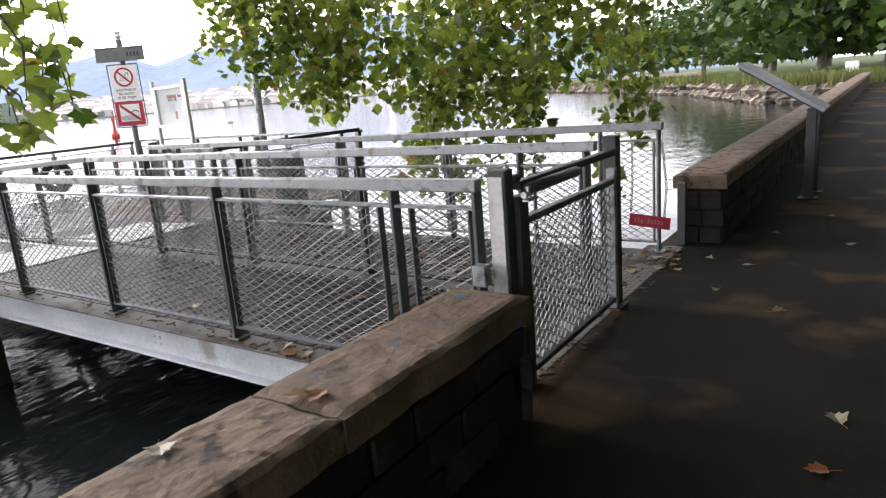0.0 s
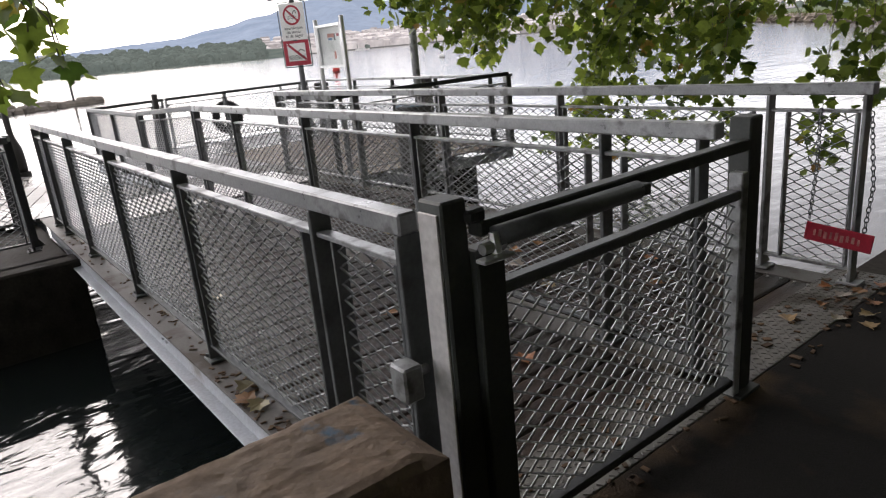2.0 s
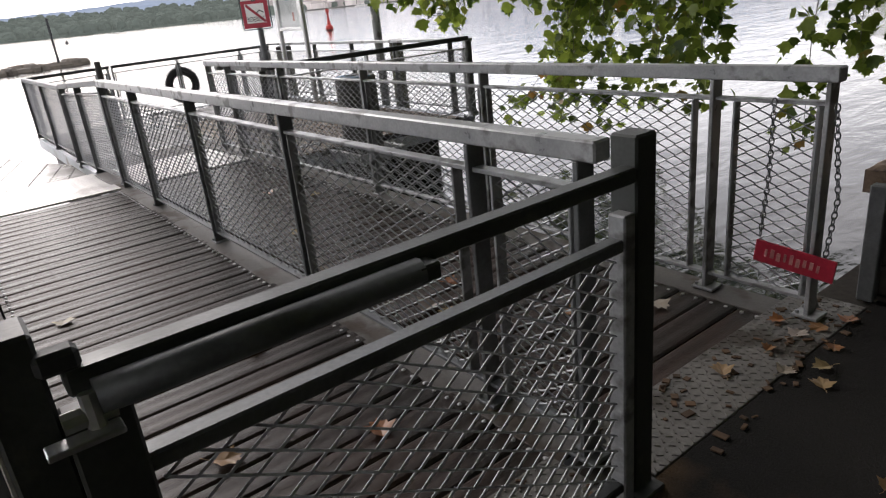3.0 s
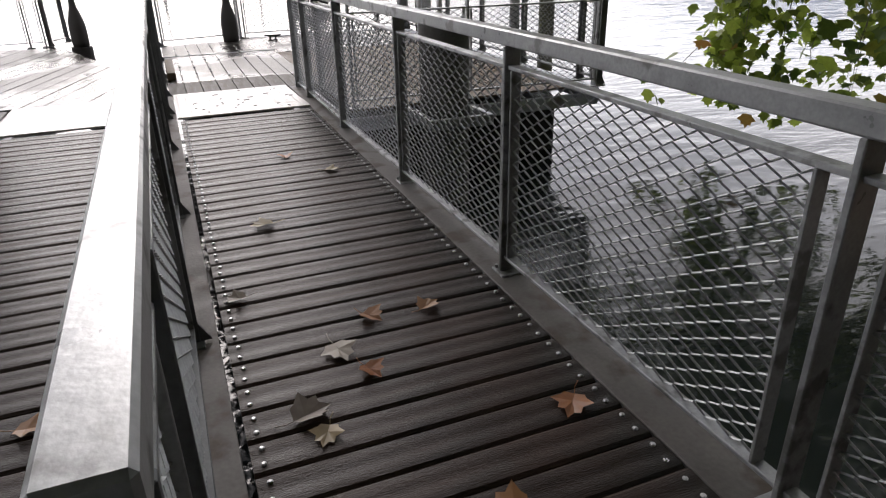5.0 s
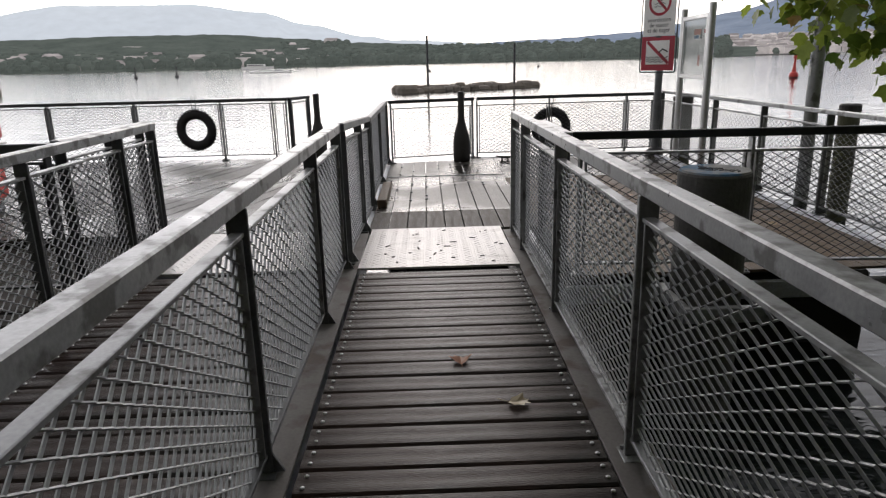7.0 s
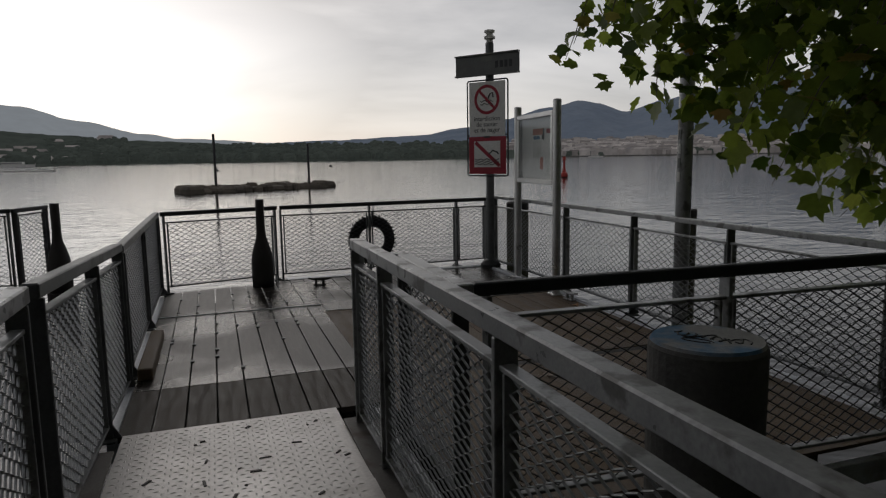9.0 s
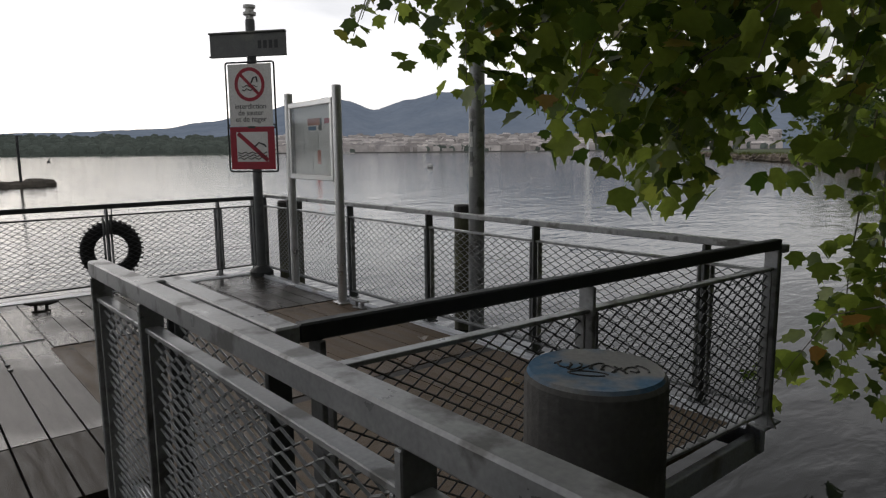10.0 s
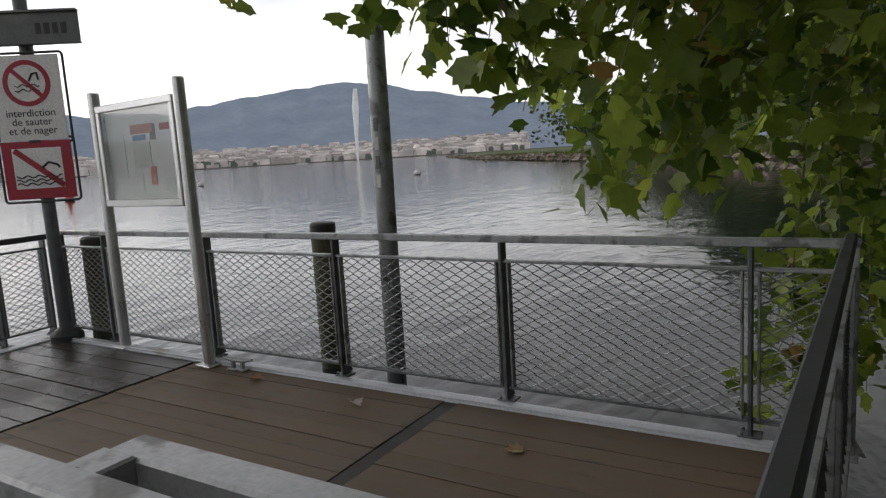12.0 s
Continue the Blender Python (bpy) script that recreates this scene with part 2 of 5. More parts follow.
PINKISH = material("salmon_notice", (0.55, 0.22, 0.18), (0.62, 0.28, 0.22), (0.6, 0.8), 5, 50, 0, 0.0)


def leaf_material(name, a, b, c, share=0.06, thin=0.35, single=False):
    m = bpy.data.materials.new(name)
    m.use_nodes = True
    t = m.node_tree
    p = t.nodes["Principled BSDF"]
    L = t.links.new
    geo = t.nodes.new("ShaderNodeNewGeometry")
    ramp = t.nodes.new("ShaderNodeValToRGB")
    e = ramp.color_ramp.elements
    e[0].position, e[0].color = 0.0, (*a, 1)
    e[1].position, e[1].color = 1.0 - share, (*b, 1)
    k = e.new(1.0)
    k.color = (*c, 1)
    L(t.nodes.new("ShaderNodeObjectInfo").outputs["Random"] if single else geo.outputs["Random Per Island"], ramp.inputs["Fac"])
    co = t.nodes.new("ShaderNodeTexCoord")
    n = t.nodes.new("ShaderNodeTexNoise")
    n.inputs["Scale"].default_value = 25
    L(co.outputs["Object"], n.inputs["Vector"])
    hsv = t.nodes.new("ShaderNodeHueSaturation")
    mr = t.nodes.new("ShaderNodeMapRange")
    mr.inputs["To Min"].default_value, mr.inputs["To Max"].default_value = 0.7, 1.3
    L(n.outputs["Fac"], mr.inputs["Value"])
    L(mr.outputs["Result"], hsv.inputs["Value"])
    L(ramp.outputs["Color"], hsv.inputs["Color"])
    L(hsv.outputs["Color"], p.inputs["Base Color"])
    p.inputs["Roughness"].default_value = 0.42
    tr = t.nodes.new("ShaderNodeBsdfTranslucent")
    L(hsv.outputs["Color"], tr.inputs["Color"])
    mx = t.nodes.new("ShaderNodeMixShader")
    mx.inputs["Fac"].default_value = thin
    L(p.outputs["BSDF"], mx.inputs[1])
    L(tr.outputs["BSDF"], mx.inputs[2])
    L(mx.outputs["Shader"], t.nodes["Material Output"].inputs["Surface"])
    return m


LEAF = leaf_material("plane_leaf", (0.055, 0.105, 0.016), (0.37, 0.46, 0.075), (0.32, 0.17, 0.045), 0.05, 0.58)
LITTER = leaf_material("fallen_leaf_skin", (0.32, 0.11, 0.03), (0.36, 0.31, 0.16), (0.40, 0.34, 0.30), 0.35, 0.15, True)
FARLEAF = leaf_material("park_foliage", (0.035, 0.07, 0.014), (0.09, 0.15, 0.03), (0.12, 0.15, 0.03), 0.1, 0.2)


def glass_material():
    m = bpy.data.materials.new("display_glass")
    m.use_nodes = True
    p = m.node_tree.nodes["Principled BSDF"]
    p.inputs["Base Color"].default_value = (0.95, 0.97, 0.97, 1)
    p.inputs["Roughness"].default_value, p.inputs["IOR"].default_value = 0.03, 1.45
    p.inputs["Transmission Weight"].default_value = 1.0
    return m


GLASS = glass_material()


def water_material():
    m = bpy.data.materials.new("lake_water")
    m.use_nodes = True
    t = m.node_tree
    p = t.nodes["Principled BSDF"]
    L = t.links.new
    p.inputs["Base Color"].default_value = (0.016, 0.021, 0.021, 1)
    p.inputs["Roughness"].default_value, p.inputs["IOR"].default_value = 0.07, 1.33
    co = t.nodes.new("ShaderNodeTexCoord")
    mp = t.nodes.new("ShaderNodeMapping")
    mp.inputs["Scale"].default_value, mp.inputs["Rotation"].default_value = (1.0, 0.45, 1.0), (0, 0, radians(35))
    L(co.outputs["Object"], mp.inputs["Vector"])
    last = None
    for scale, detail, strength, dist in ((0.5, 3, 0.6, 0.050), (1.9, 3, 0.6, 0.044), (6.0, 3, 0.6, 0.012)):
        n = t.nodes.new("ShaderNodeTexNoise")
        n.inputs["Scale"].default_value, n.inputs["Detail"].default_value, n.inputs["Distortion"].default_value = scale, detail, 0.6
        L(mp.outputs["Vector"], n.inputs["Vector"])
        b = t.nodes.new("ShaderNodeBump")
        b.inputs["Strength"].default_value, b.inputs["Distance"].default_value = strength, dist
        L(n.outputs["Fac"], b.inputs["Height"])
        if last:
            L(last.outputs["Normal"], b.inputs["Normal"])
        last = b
    L(last.outputs["Normal"], p.inputs["Normal"])
    return m


WATER = water_material()


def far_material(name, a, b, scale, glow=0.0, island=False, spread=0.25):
    """Distant land as a plain backdrop: the haze of a kilometre or more of air is put into its colour and a slight
    glow.
    """
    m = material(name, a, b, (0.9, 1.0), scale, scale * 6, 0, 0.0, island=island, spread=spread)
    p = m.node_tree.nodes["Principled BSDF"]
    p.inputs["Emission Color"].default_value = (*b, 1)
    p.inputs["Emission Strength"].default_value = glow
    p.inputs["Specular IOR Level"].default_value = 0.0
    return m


# Haze is put into the colours of hills and woods; all six also glow.
HILL = far_material("hazed_blue_hills", (0.075, 0.105, 0.15), (0.145, 0.175, 0.22), 0.006, 0.5)
PALEHILL = far_material("hazed_pale_hills", (0.30, 0.34, 0.38), (0.36, 0.40, 0.43), 0.002, 0.6)
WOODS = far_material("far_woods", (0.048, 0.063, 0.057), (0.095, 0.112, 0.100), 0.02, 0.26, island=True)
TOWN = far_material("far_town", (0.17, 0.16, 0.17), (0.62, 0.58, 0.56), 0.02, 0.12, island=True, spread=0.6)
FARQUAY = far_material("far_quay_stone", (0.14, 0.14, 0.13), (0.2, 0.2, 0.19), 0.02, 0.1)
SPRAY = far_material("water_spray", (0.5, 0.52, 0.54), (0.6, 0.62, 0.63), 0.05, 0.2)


# ---- mesh helpers ----
class Geo:
    """Collects vertices and faces for one mesh."""

    def __init__(self):
        self.v, self.f = [], []

    def add(self, verts, faces):
        n = len(self.v)
        self.v += [tuple(p) for p in verts]
        self.f += [tuple(i + n for i in q) for q in faces]
        return self

    def box(self, centre, size, ch=0.004, m=None):
        """A box with chamfered edges."""
        cx, cy, cz = centre
        h = [s / 2 for s in size]
        ch = min(ch, *(k * 0.45 for k in h))
        vs, idx = [], {}
        for sx in (-1, 1):
            for sy in (-1, 1):
                for sz in (-1, 1):
                    for ax in range(3):
                        p = [sx * h[0], sy * h[1], sz * h[2]]
                        for other in range(3):
                            if other != ax:
                                p[other] -= (sx, sy, sz)[other] * ch
                        idx[sx, sy, sz, ax] = len(vs)
                        vs.append(Vector(p))
        fs = []
        S = (-1, 1)
        for ax in range(3):
            a, b = [k for k in range(3) if k != ax]
            for s in S:
                q = []
                for sa_, sb_ in ((-1, -1), (1, -1), (1, 1), (-1, 1)):
                    key = [0, 0, 0]
                    key[ax], key[a], key[b] = s, sa_, sb_
                    q.append(idx[(*key, ax)])
                fs.append(q if (s > 0) == (ax != 1) else q[::-1])
        for ax in range(3):
            a, b = [k for k in range(3) if k != ax]
            for sa_ in S:
                for sb_ in S:
                    q = []
                    for s, which in ((-1, a), (1, a), (1, b), (-1, b)):
                        key = [0, 0, 0]
                        key[ax], key[a], key[b] = s, sa_, sb_
                        q.append(idx[(*key, which)])
                    fs.append(q if (sa_ * sb_ > 0) == (ax != 1) else q[::-1])
        for sx in S:
            for sy in S:
                for sz in S:
                    q = [idx[sx, sy, sz, k] for k in range(3)]
                    fs.append(q if sx * sy * sz > 0 else q[::-1])
        off = Vector(centre)
        return self.add([(m @ p if m else p) + off for p in vs], fs)

    def tube(self, path, radii, n=8, caps=True):
        path = [Vector(p) for p in path]
        if not hasattr(radii, "__len__"):
            radii = [radii] * len(path)
        vs, fs = [], []
        side = None
        for i, p in enumerate(path):
            d = (path[min(i + 1, len(path) - 1)] - path[max(i - 1, 0)]).normalized()
            if side is None:
                side = d.orthogonal().normalized()
            side = (side - d * side.dot(d)).normalized()
            up = d.cross(side)
            for k in range(n):
                a = 2 * math.pi * k / n
                vs.append(p + (side * math.cos(a) + up * math.sin(a)) * radii[i])
        for i in range(len(path) - 1):
            for k in range(n):
                j = (k + 1) % n
                fs.append((i * n + k, i * n + j, (i + 1) * n + j, (i + 1) * n + k))
        if caps:
            fs.append(tuple(range(n))[::-1])
            fs.append(tuple(len(vs) - n + k for k in range(n)))
        return self.add(vs, fs)

    def lathe(self, profile, n=20, centre=(0, 0, 0)):
        """Profile rows of (radius, z), turned about z."""
        vs, fs = [], []
        for r, z in profile:
            for k in range(n):
                a = 2 * math.pi * k / n
                vs.append((centre[0] + r * math.cos(a), centre[1] + r * math.sin(a), centre[2] + z))
        for i in range(len(profile) - 1):
            for k in range(n):
                j = (k + 1) % n
                fs.append((i * n + k, i * n + j, (i + 1) * n + j, (i + 1) * n + k))
        fs.append(tuple(range(n))[::-1])
        fs.append(tuple(len(vs) - n + k for k in range(n)))
        return self.add(vs, fs)

    def prism(self, poly, z0, z1):
        n = len(poly)
        vs = [(x, y, z0) for x, y in poly] + [(x, y, z1) for x, y in poly]
        fs = [tuple(range(n))[::-1], tuple(range(n, 2 * n))]
        fs += [(i, (i + 1) % n, (i + 1) % n + n, i + n) for i in range(n)]
        return self.add(vs, fs)

    def ring(self, r0, r1, depth, n=32, m=None):
        """A flat ring in the local yz plane, facing +x."""
        vs, fs = [], []
        for k in range(n):
            a = 2 * math.pi * k / n
            for r, x in ((r0, 0), (r1, 0), (r1, depth), (r0, depth)):
                vs.append(Vector((x, r * math.cos(a), r * math.sin(a))))
        for k in range(n):
            j = (k + 1) % n
            for c in range(4):
                d = (c + 1) % 4
                fs.append((k * 4 + c, j * 4 + c, j * 4 + d, k * 4 + d))
        return self.add([m @ p for p in vs] if m else vs, fs)

    def torus(self, centre, r, t, axis="x", n=28, k=10):
        vs, fs = [], []
        for i in range(n):
            a = 2 * math.pi * i / n
            for j in range(k):
                b = 2 * math.pi * j / k
                q, h = r + t * math.cos(b), t * 0.85 * math.sin(b)
                p = (h, q * math.cos(a), q * math.sin(a)) if axis == "x" else (q * math.cos(a), h, q * math.sin(a))
                vs.append((centre[0] + p[0], centre[1] + p[1], centre[2] + p[2]))
        for i in range(n):
            for j in range(k):
                fs.append((i * k + j, i * k + (j + 1) % k, (i + 1) % n * k + (j + 1) % k, (i + 1) % n * k + j))
        return self.add(vs, fs)

    def mesh(self, name, mat, smooth=False):
        me = bpy.data.meshes.new(name)
        me.from_pydata(self.v, [], self.f)
        me.materials.append(mat)
        if smooth:
            me.polygons.foreach_set("use_smooth", [True] * len(me.polygons))
        me.update()
        return me


def part(name, geo, mat, parent=None, label="", smooth=False, at=None):
    """One mesh object under its thing; geo is a Geo or a ready mesh."""
    ob = new(name, geo.mesh(name, mat, smooth) if isinstance(geo, Geo) else geo)
    if parent:
        ob.parent = parent
    if at is not None:
        ob.matrix_basis = at
    if label:
        ob["label"] = label
    return ob


def thing(name, label, category, at=None, group="", kind=""):
    ob = new(name)
    ob.empty_display_size = 0.1
    if at is not None:
        ob.matrix_basis = at
    return tagged(ob, label, category, group, kind)


def clip(poly, nx, ny, d):
    """The part of a polygon where nx*x + ny*y <= d."""
    out = []
    for i, p in enumerate(poly):
        q = poly[(i + 1) % len(poly)]
        a, b = nx * p[0] + ny * p[1] - d, nx * q[0] + ny * q[1] - d
        if a <= 0:
            out.append(p)
        if a * b < 0:
            k = a / (a - b)
            out.append((p[0] + (q[0] - p[0]) * k, p[1] + (q[1] - p[1]) * k))
    return out


def strips(poly, angle, width, gap):
    """Cuts a convex polygon into planks that run at the given angle (degrees from x)."""
    nx, ny = -math.sin(radians(angle)), math.cos(radians(angle))
    ds = [nx * x + ny * y for x, y in poly]
    d = min(ds)
    while d < max(ds) - 0.02:
        piece = clip(clip(poly, nx, ny, d + width - gap), -nx, -ny, -d)
        if len(piece) > 2:
            yield piece
        d += width


def text_mesh(body, size, mat):
    cu = bpy.data.curves.new("lettering", "FONT")
    cu.body, cu.size, cu.align_x, cu.extrude = body, size, "CENTER", 0.001
    tmp = bpy.data.objects.new("lettering", cu)
    me = bpy.data.meshes.new_from_object(tmp)
    bpy.data.objects.remove(tmp)
    me.materials.clear()
    me.materials.append(mat)
    return me


WATER_Z, DECK_Z = -0.95, -0.06
rng = random.Random(7)

# ---- lake, land ----
water = part("water", Geo().add([(-4500, -4500, WATER_Z), (60, -4500, WATER_Z), (60, 4500, WATER_Z), (-4500, 4500, WATER_Z)], [(0, 1, 2, 3)]), WATER)
tagged(water, "grey rippled lake water under an overcast sky", "water", kind="structure")

QUAY_X = -1.72
ground_poly = [(QUAY_X, -400), (3000, -400), (3000, 3000), (-700, 1300), (-250, 420), (-95, 176), (-32, 92), (-15, 64), (-6.5, 45), (QUAY_X, 40)]
ground = part("ground", Geo().prism([(-1.49, -400), (6.5, -400), (6.5, 42), (-1.49, 42)], -2.5, 0.0), ASPHALT)
tagged(ground, "dark damp asphalt promenade with brown leaf stains", "ground", kind="structure")
seawall = part("seawall", Geo().prism([(QUAY_X, -400), (-1.49, -400), (-1.49, 42), (QUAY_X, 42)], -2.5, -0.012), STONE)
tagged(seawall, "dark stone quay wall rising from the lake", "seawall", kind="structure")
lawn = part("lawn", Geo().prism([(6.5, -400), (3000, -400), (3000, 3000), (-690, 1310), (-243, 426), (-88, 182), (-25, 98), (-8, 70), (1.5, 50), (6.5, 42)], -2.5, 0.06), GRASS)
tagged(lawn, "green park lawn beyond the promenade", "lawn", kind="structure")


# ---- parapets ----
def parapet(y0, y1, x0, x1, label, cap_len):
    th = tagged(part("parapet", Geo().box(((x0 + x1) / 2, (y0 + y1) / 2, 0.235), (x1 - x0 - 0.10, y1 - y0 - 0.04, 0.47), 0.01), STONE), label, "low wall", kind="structure")
    y = y1
    while y > y0 + 0.05:
        L = min(cap_len * rng.uniform(0.85, 1.15), y - y0)
        g = Geo()
        nx, ny = 16, max(6, int(L / 0.03)) if y > -1 and y < 9 else 12
        top, fs = [], []
        ym = y - L / 2
        for i in range(nx + 1):
            for j in range(ny + 1):
                u, v = i / nx, j / ny
                px, py = x0 + (x1 - x0) * u, ym + (v - 0.5) * (L - 0.008)
                edge = min(u, 1 - u, 0.12) / 0.12
                edge2 = min(v, 1 - v, 0.06) / 0.06
                w = noise.noise((px * 9, py * 9, 3)) * 0.005 + noise.noise((px * 24, py * 24, 1)) * 0.0045
                drop = (1 - min(edge, edge2)) ** 2 * (0.016 + 0.014 * abs(noise.noise((px * 5, py * 5, 8))))
                wob = 0.014 * noise.noise((px * 2, py * 7, 5)) if edge == 0 else 0
                top.append((px + wob, py, 0.60 + w - drop))
        for i in range(nx):
            for j in range(ny):
                k = i * (ny + 1) + j
                fs.append((k, k + ny + 1, k + ny + 2, k + 1))
        rim = [i * (ny + 1) for i in range(nx + 1)] + [nx * (ny + 1) + j for j in range(1, ny + 1)] + [i * (ny + 1) + ny for i in range(nx - 1, -1, -1)] + [j for j in range(ny - 1, 0, -1)]
        base = len(top)
        low = [(top[r][0] + 0.006 * noise.noise((top[r][0] * 8, top[r][1] * 8, 2)), top[r][1], 0.475) for r in rim]
        for a in range(len(rim)):
            b = (a + 1) % len(rim)
            fs.append((rim[a], base + a, base + b, rim[b]))
        g.add(top + low, fs)
        part("cap_stone", g, CAPBLUE if y == y1 == 2.5 else CAP, th)
        y -= L
    return th


wall_left = parapet(-9.0, 2.5, -1.69, -1.31, "low stone parapet with worn brown sandstone capping", 1.25)
wall_right = parapet(5.88, 40.0, -1.62, -1.20, "long low stone parapet with brown stone capping", 1.5)
jamb = tagged(part("steel_jamb", Geo().box((-1.53, 5.82, 0.27), (0.07, 0.05, 0.54), 0.006), STEEL), "grey steel channel standing at the parapet's end", "post")

# pale tread plates between the promenade and the gangways
for ya, yb, lab in ((2.78, 4.04, "dirty pale tread plate behind the gate"), (4.20, 5.74, "pale tread plate strewn with wet leaves")):
    tp = tagged(part("tread_plate", Geo().box((-1.645, (ya + yb) / 2, -0.006), (0.30, yb - ya, 0.016), 0.003), TREAD), lab, "threshold plate", kind="structure")
    lugs = Geo()
    for i in range(9):
        for j in range(int((yb - ya) / 0.034)):
            a = 0.7 if (i + j) % 2 else -0.7
            lugs.box((-1.78 + i * 0.034, ya + 0.02 + j * 0.034, 0.003), (0.022, 0.007, 0.004), 0.001, Matrix.Rotation(a, 3, "Z"))
    tagged(part("lugs", lugs, TREAD, tp), kind="stuff")
    bits = Geo()
    for k in range(70):
        bits.box((rng.uniform(-1.78, -1.42), rng.uniform(ya, yb), 0.006), (rng.uniform(0.01, 0.05), rng.uniform(0.008, 0.03), 0.006), 0.002, Matrix.Rotation(rng.uniform(0, 3.1), 3, "Z"))
    tagged(part("leaf_bits", bits, CRUMB), "brown crumbs of wet leaves", "debris", kind="stuff")
bits = Geo()
for k in range(170):
    bits.box((-rng.uniform(1.85, 7.4) if k % 3 else -rng.uniform(2.1, 3.4), 2.665 + rng.uniform(-0.085, 0.085), 0.004), (rng.uniform(0.008, 0.045), rng.uniform(0.006, 0.02), 0.006), 0.002, Matrix.Rotation(rng.uniform(0, 3.1), 3, "Z"))
tagged(part("leaf_bits", bits, CRUMB), "brown leaf crumbs lying on the beam", "debris", kind="stuff")


# ---- railings ----
panel_cache = {}


def wire_mesh(w, h, slope, mat):
    """Expanded-metal diamonds, w by h metres, in the xz plane."""
    key = (round(w, 2), round(h, 2), round(slope, 3), mat.name)
    if key in panel_cache:
        return panel_cache[key]
    g = Geo()
    cw, chh, t = 0.094, 0.054, 0.0036
    n = max(2, round(w / (cw / 2)))
    sx = w / n
    rows = max(2, round(h / (chh / 2)))
    sz = h / rows
    for k in range(rows):
        vs, fs = [], []
        for i in range(n + 1):
            up = 1 if (i + k) % 2 else -1
            x, z = i * sx, (k + 0.5) * sz + up * (sz / 2 - t * 0.4)
            z += slope * x
            y = 0.004 * up
            vs += [(x, y - t * 1.3, z), (x, y, z + t), (x, y + t * 1.3, z), (x, y, z - t)]
        for i in range(n):
            for c in range(4):
                d = (c + 1) % 4
                fs.append((i * 4 + c, i * 4 + d, i * 4 + 4 + d, i * 4 + 4 + c))
        g.add(vs, fs)
    panel_cache[key] = g.mesh("wire_mesh", mat)
    return panel_cache[key]


def railing(label, p0, p1, posts, z0=0.0, z1=None, height=1.05, top_mat=None, post_mat=None, mesh_mat=None, top_size=(0.062, 0.058), mid=0.905, low=0.09,
            curl=False, foot=True, top_over=(0, 0), bar_mat=None, mid_mat=None, wide=()):
    """A run of railing from p0 to p1 (plan), with posts at the given distances from p0; z0, z1: the base's level at either end."""
    top_mat, post_mat, mesh_mat = top_mat or GALV, post_mat or STEEL, mesh_mat or MESH
    z1 = z0 if z1 is None else z1
    d = Vector(p1) - Vector(p0)
    L = d.length
    slope = (z1 - z0) / L
    th = thing("railing", label, "railing", pose(p0[0], p0[1], z0, 0, 0, math.degrees(math.atan2(d.y, d.x))), "railings of the landing stage")
    shear = Matrix(((1, 0, 0), (0, 1, 0), (slope, 0, 1)))
    tw, thk = top_size

    def bar(name, x0, x1, z, sy, sz, mat, lab=""):
        g = Geo()
        g.box((0, 0, 0), (x1 - x0, sy, sz), min(0.006, sz * 0.16))
        g.v = [tuple(shear @ (Vector(v) + Vector(((x0 + x1) / 2, 0, z)))) for v in g.v]
        part(name, g, mat, th, lab)

    bar("top_rail", -top_over[0], L + top_over[1], height - thk / 2, tw, thk, top_mat, "worn flat steel handrail")
    if curl:
        pts = [(L + 0.14 * math.sin(a), 0, height - 0.16 + 0.14 * math.cos(a)) for a in [i * math.pi / 10 for i in range(11)]]
        part("curled_end", Geo().tube(pts, 0.028, 8), top_mat, th)
    edges = [s for s in posts]
    for s in edges:
        g = Geo().box((s, 0, slope * s + (height - thk) / 2 + 0.003), (0.020, 0.072, height - thk - 0.006), 0.003)
        if foot:
            g.box((s, 0, slope * s + 0.008), (0.11, 0.10, 0.014), 0.003)
            g.add([(s - 0.006, -0.036, slope * s + 0.015), (s + 0.006, -0.036, slope * s + 0.015), (s + 0.006, -0.036, slope * s + 0.09), (s - 0.006, -0.036, slope * s + 0.09), (s - 0.006, -0.078, slope * s + 0.015), (s + 0.006, -0.078, slope * s + 0.015)],
                  [(0, 3, 2, 1), (0, 1, 5, 4), (3, 4, 5, 2), (0, 4, 3), (1, 2, 5)])
            for by in (-0.034, 0.034):
                g.tube([(s + 0.036, by, slope * s + 0.014), (s + 0.036, by, slope * s + 0.03)], 0.009, 6)
        part("post", g, post_mat, th)
    for a, b in zip(edges, edges[1:]):
        x0, x1 = a + (0.10 if edges.index(a) in wide else 0.038), b - (0.10 if edges.index(b) in wide else 0.038)
        if x1 - x0 < 0.10:
            continue
        zc, hh = (mid + low) / 2, mid - low
        for x in (x0, x1):
            part("panel_bar", Geo().box((x, 0, slope * x + zc), (0.012, 0.045, hh), 0.002), bar_mat or post_mat, th)
        bar("mid_rail", a + 0.011, b - 0.011, mid + 0.010, 0.046, 0.016, mid_mat or top_mat)
        bar("bottom_rail", a + 0.011, b - 0.011, low - 0.006, 0.045, 0.016, post_mat)
        part("wire_mesh", wire_mesh(x1 - x0 - 0.012, hh - 0.005, slope, mesh_mat), None, th, "diamond expanded-metal mesh", at=pose(x0 + 0.006, 0, low + 0.003 + slope * (x0 + 0.006)))
    return th


def run_x(label, y, x_start, x_end, xs, **kw):
    return railing(label, (x_start, y), (x_end, y), [x_start - x for x in xs], **kw)


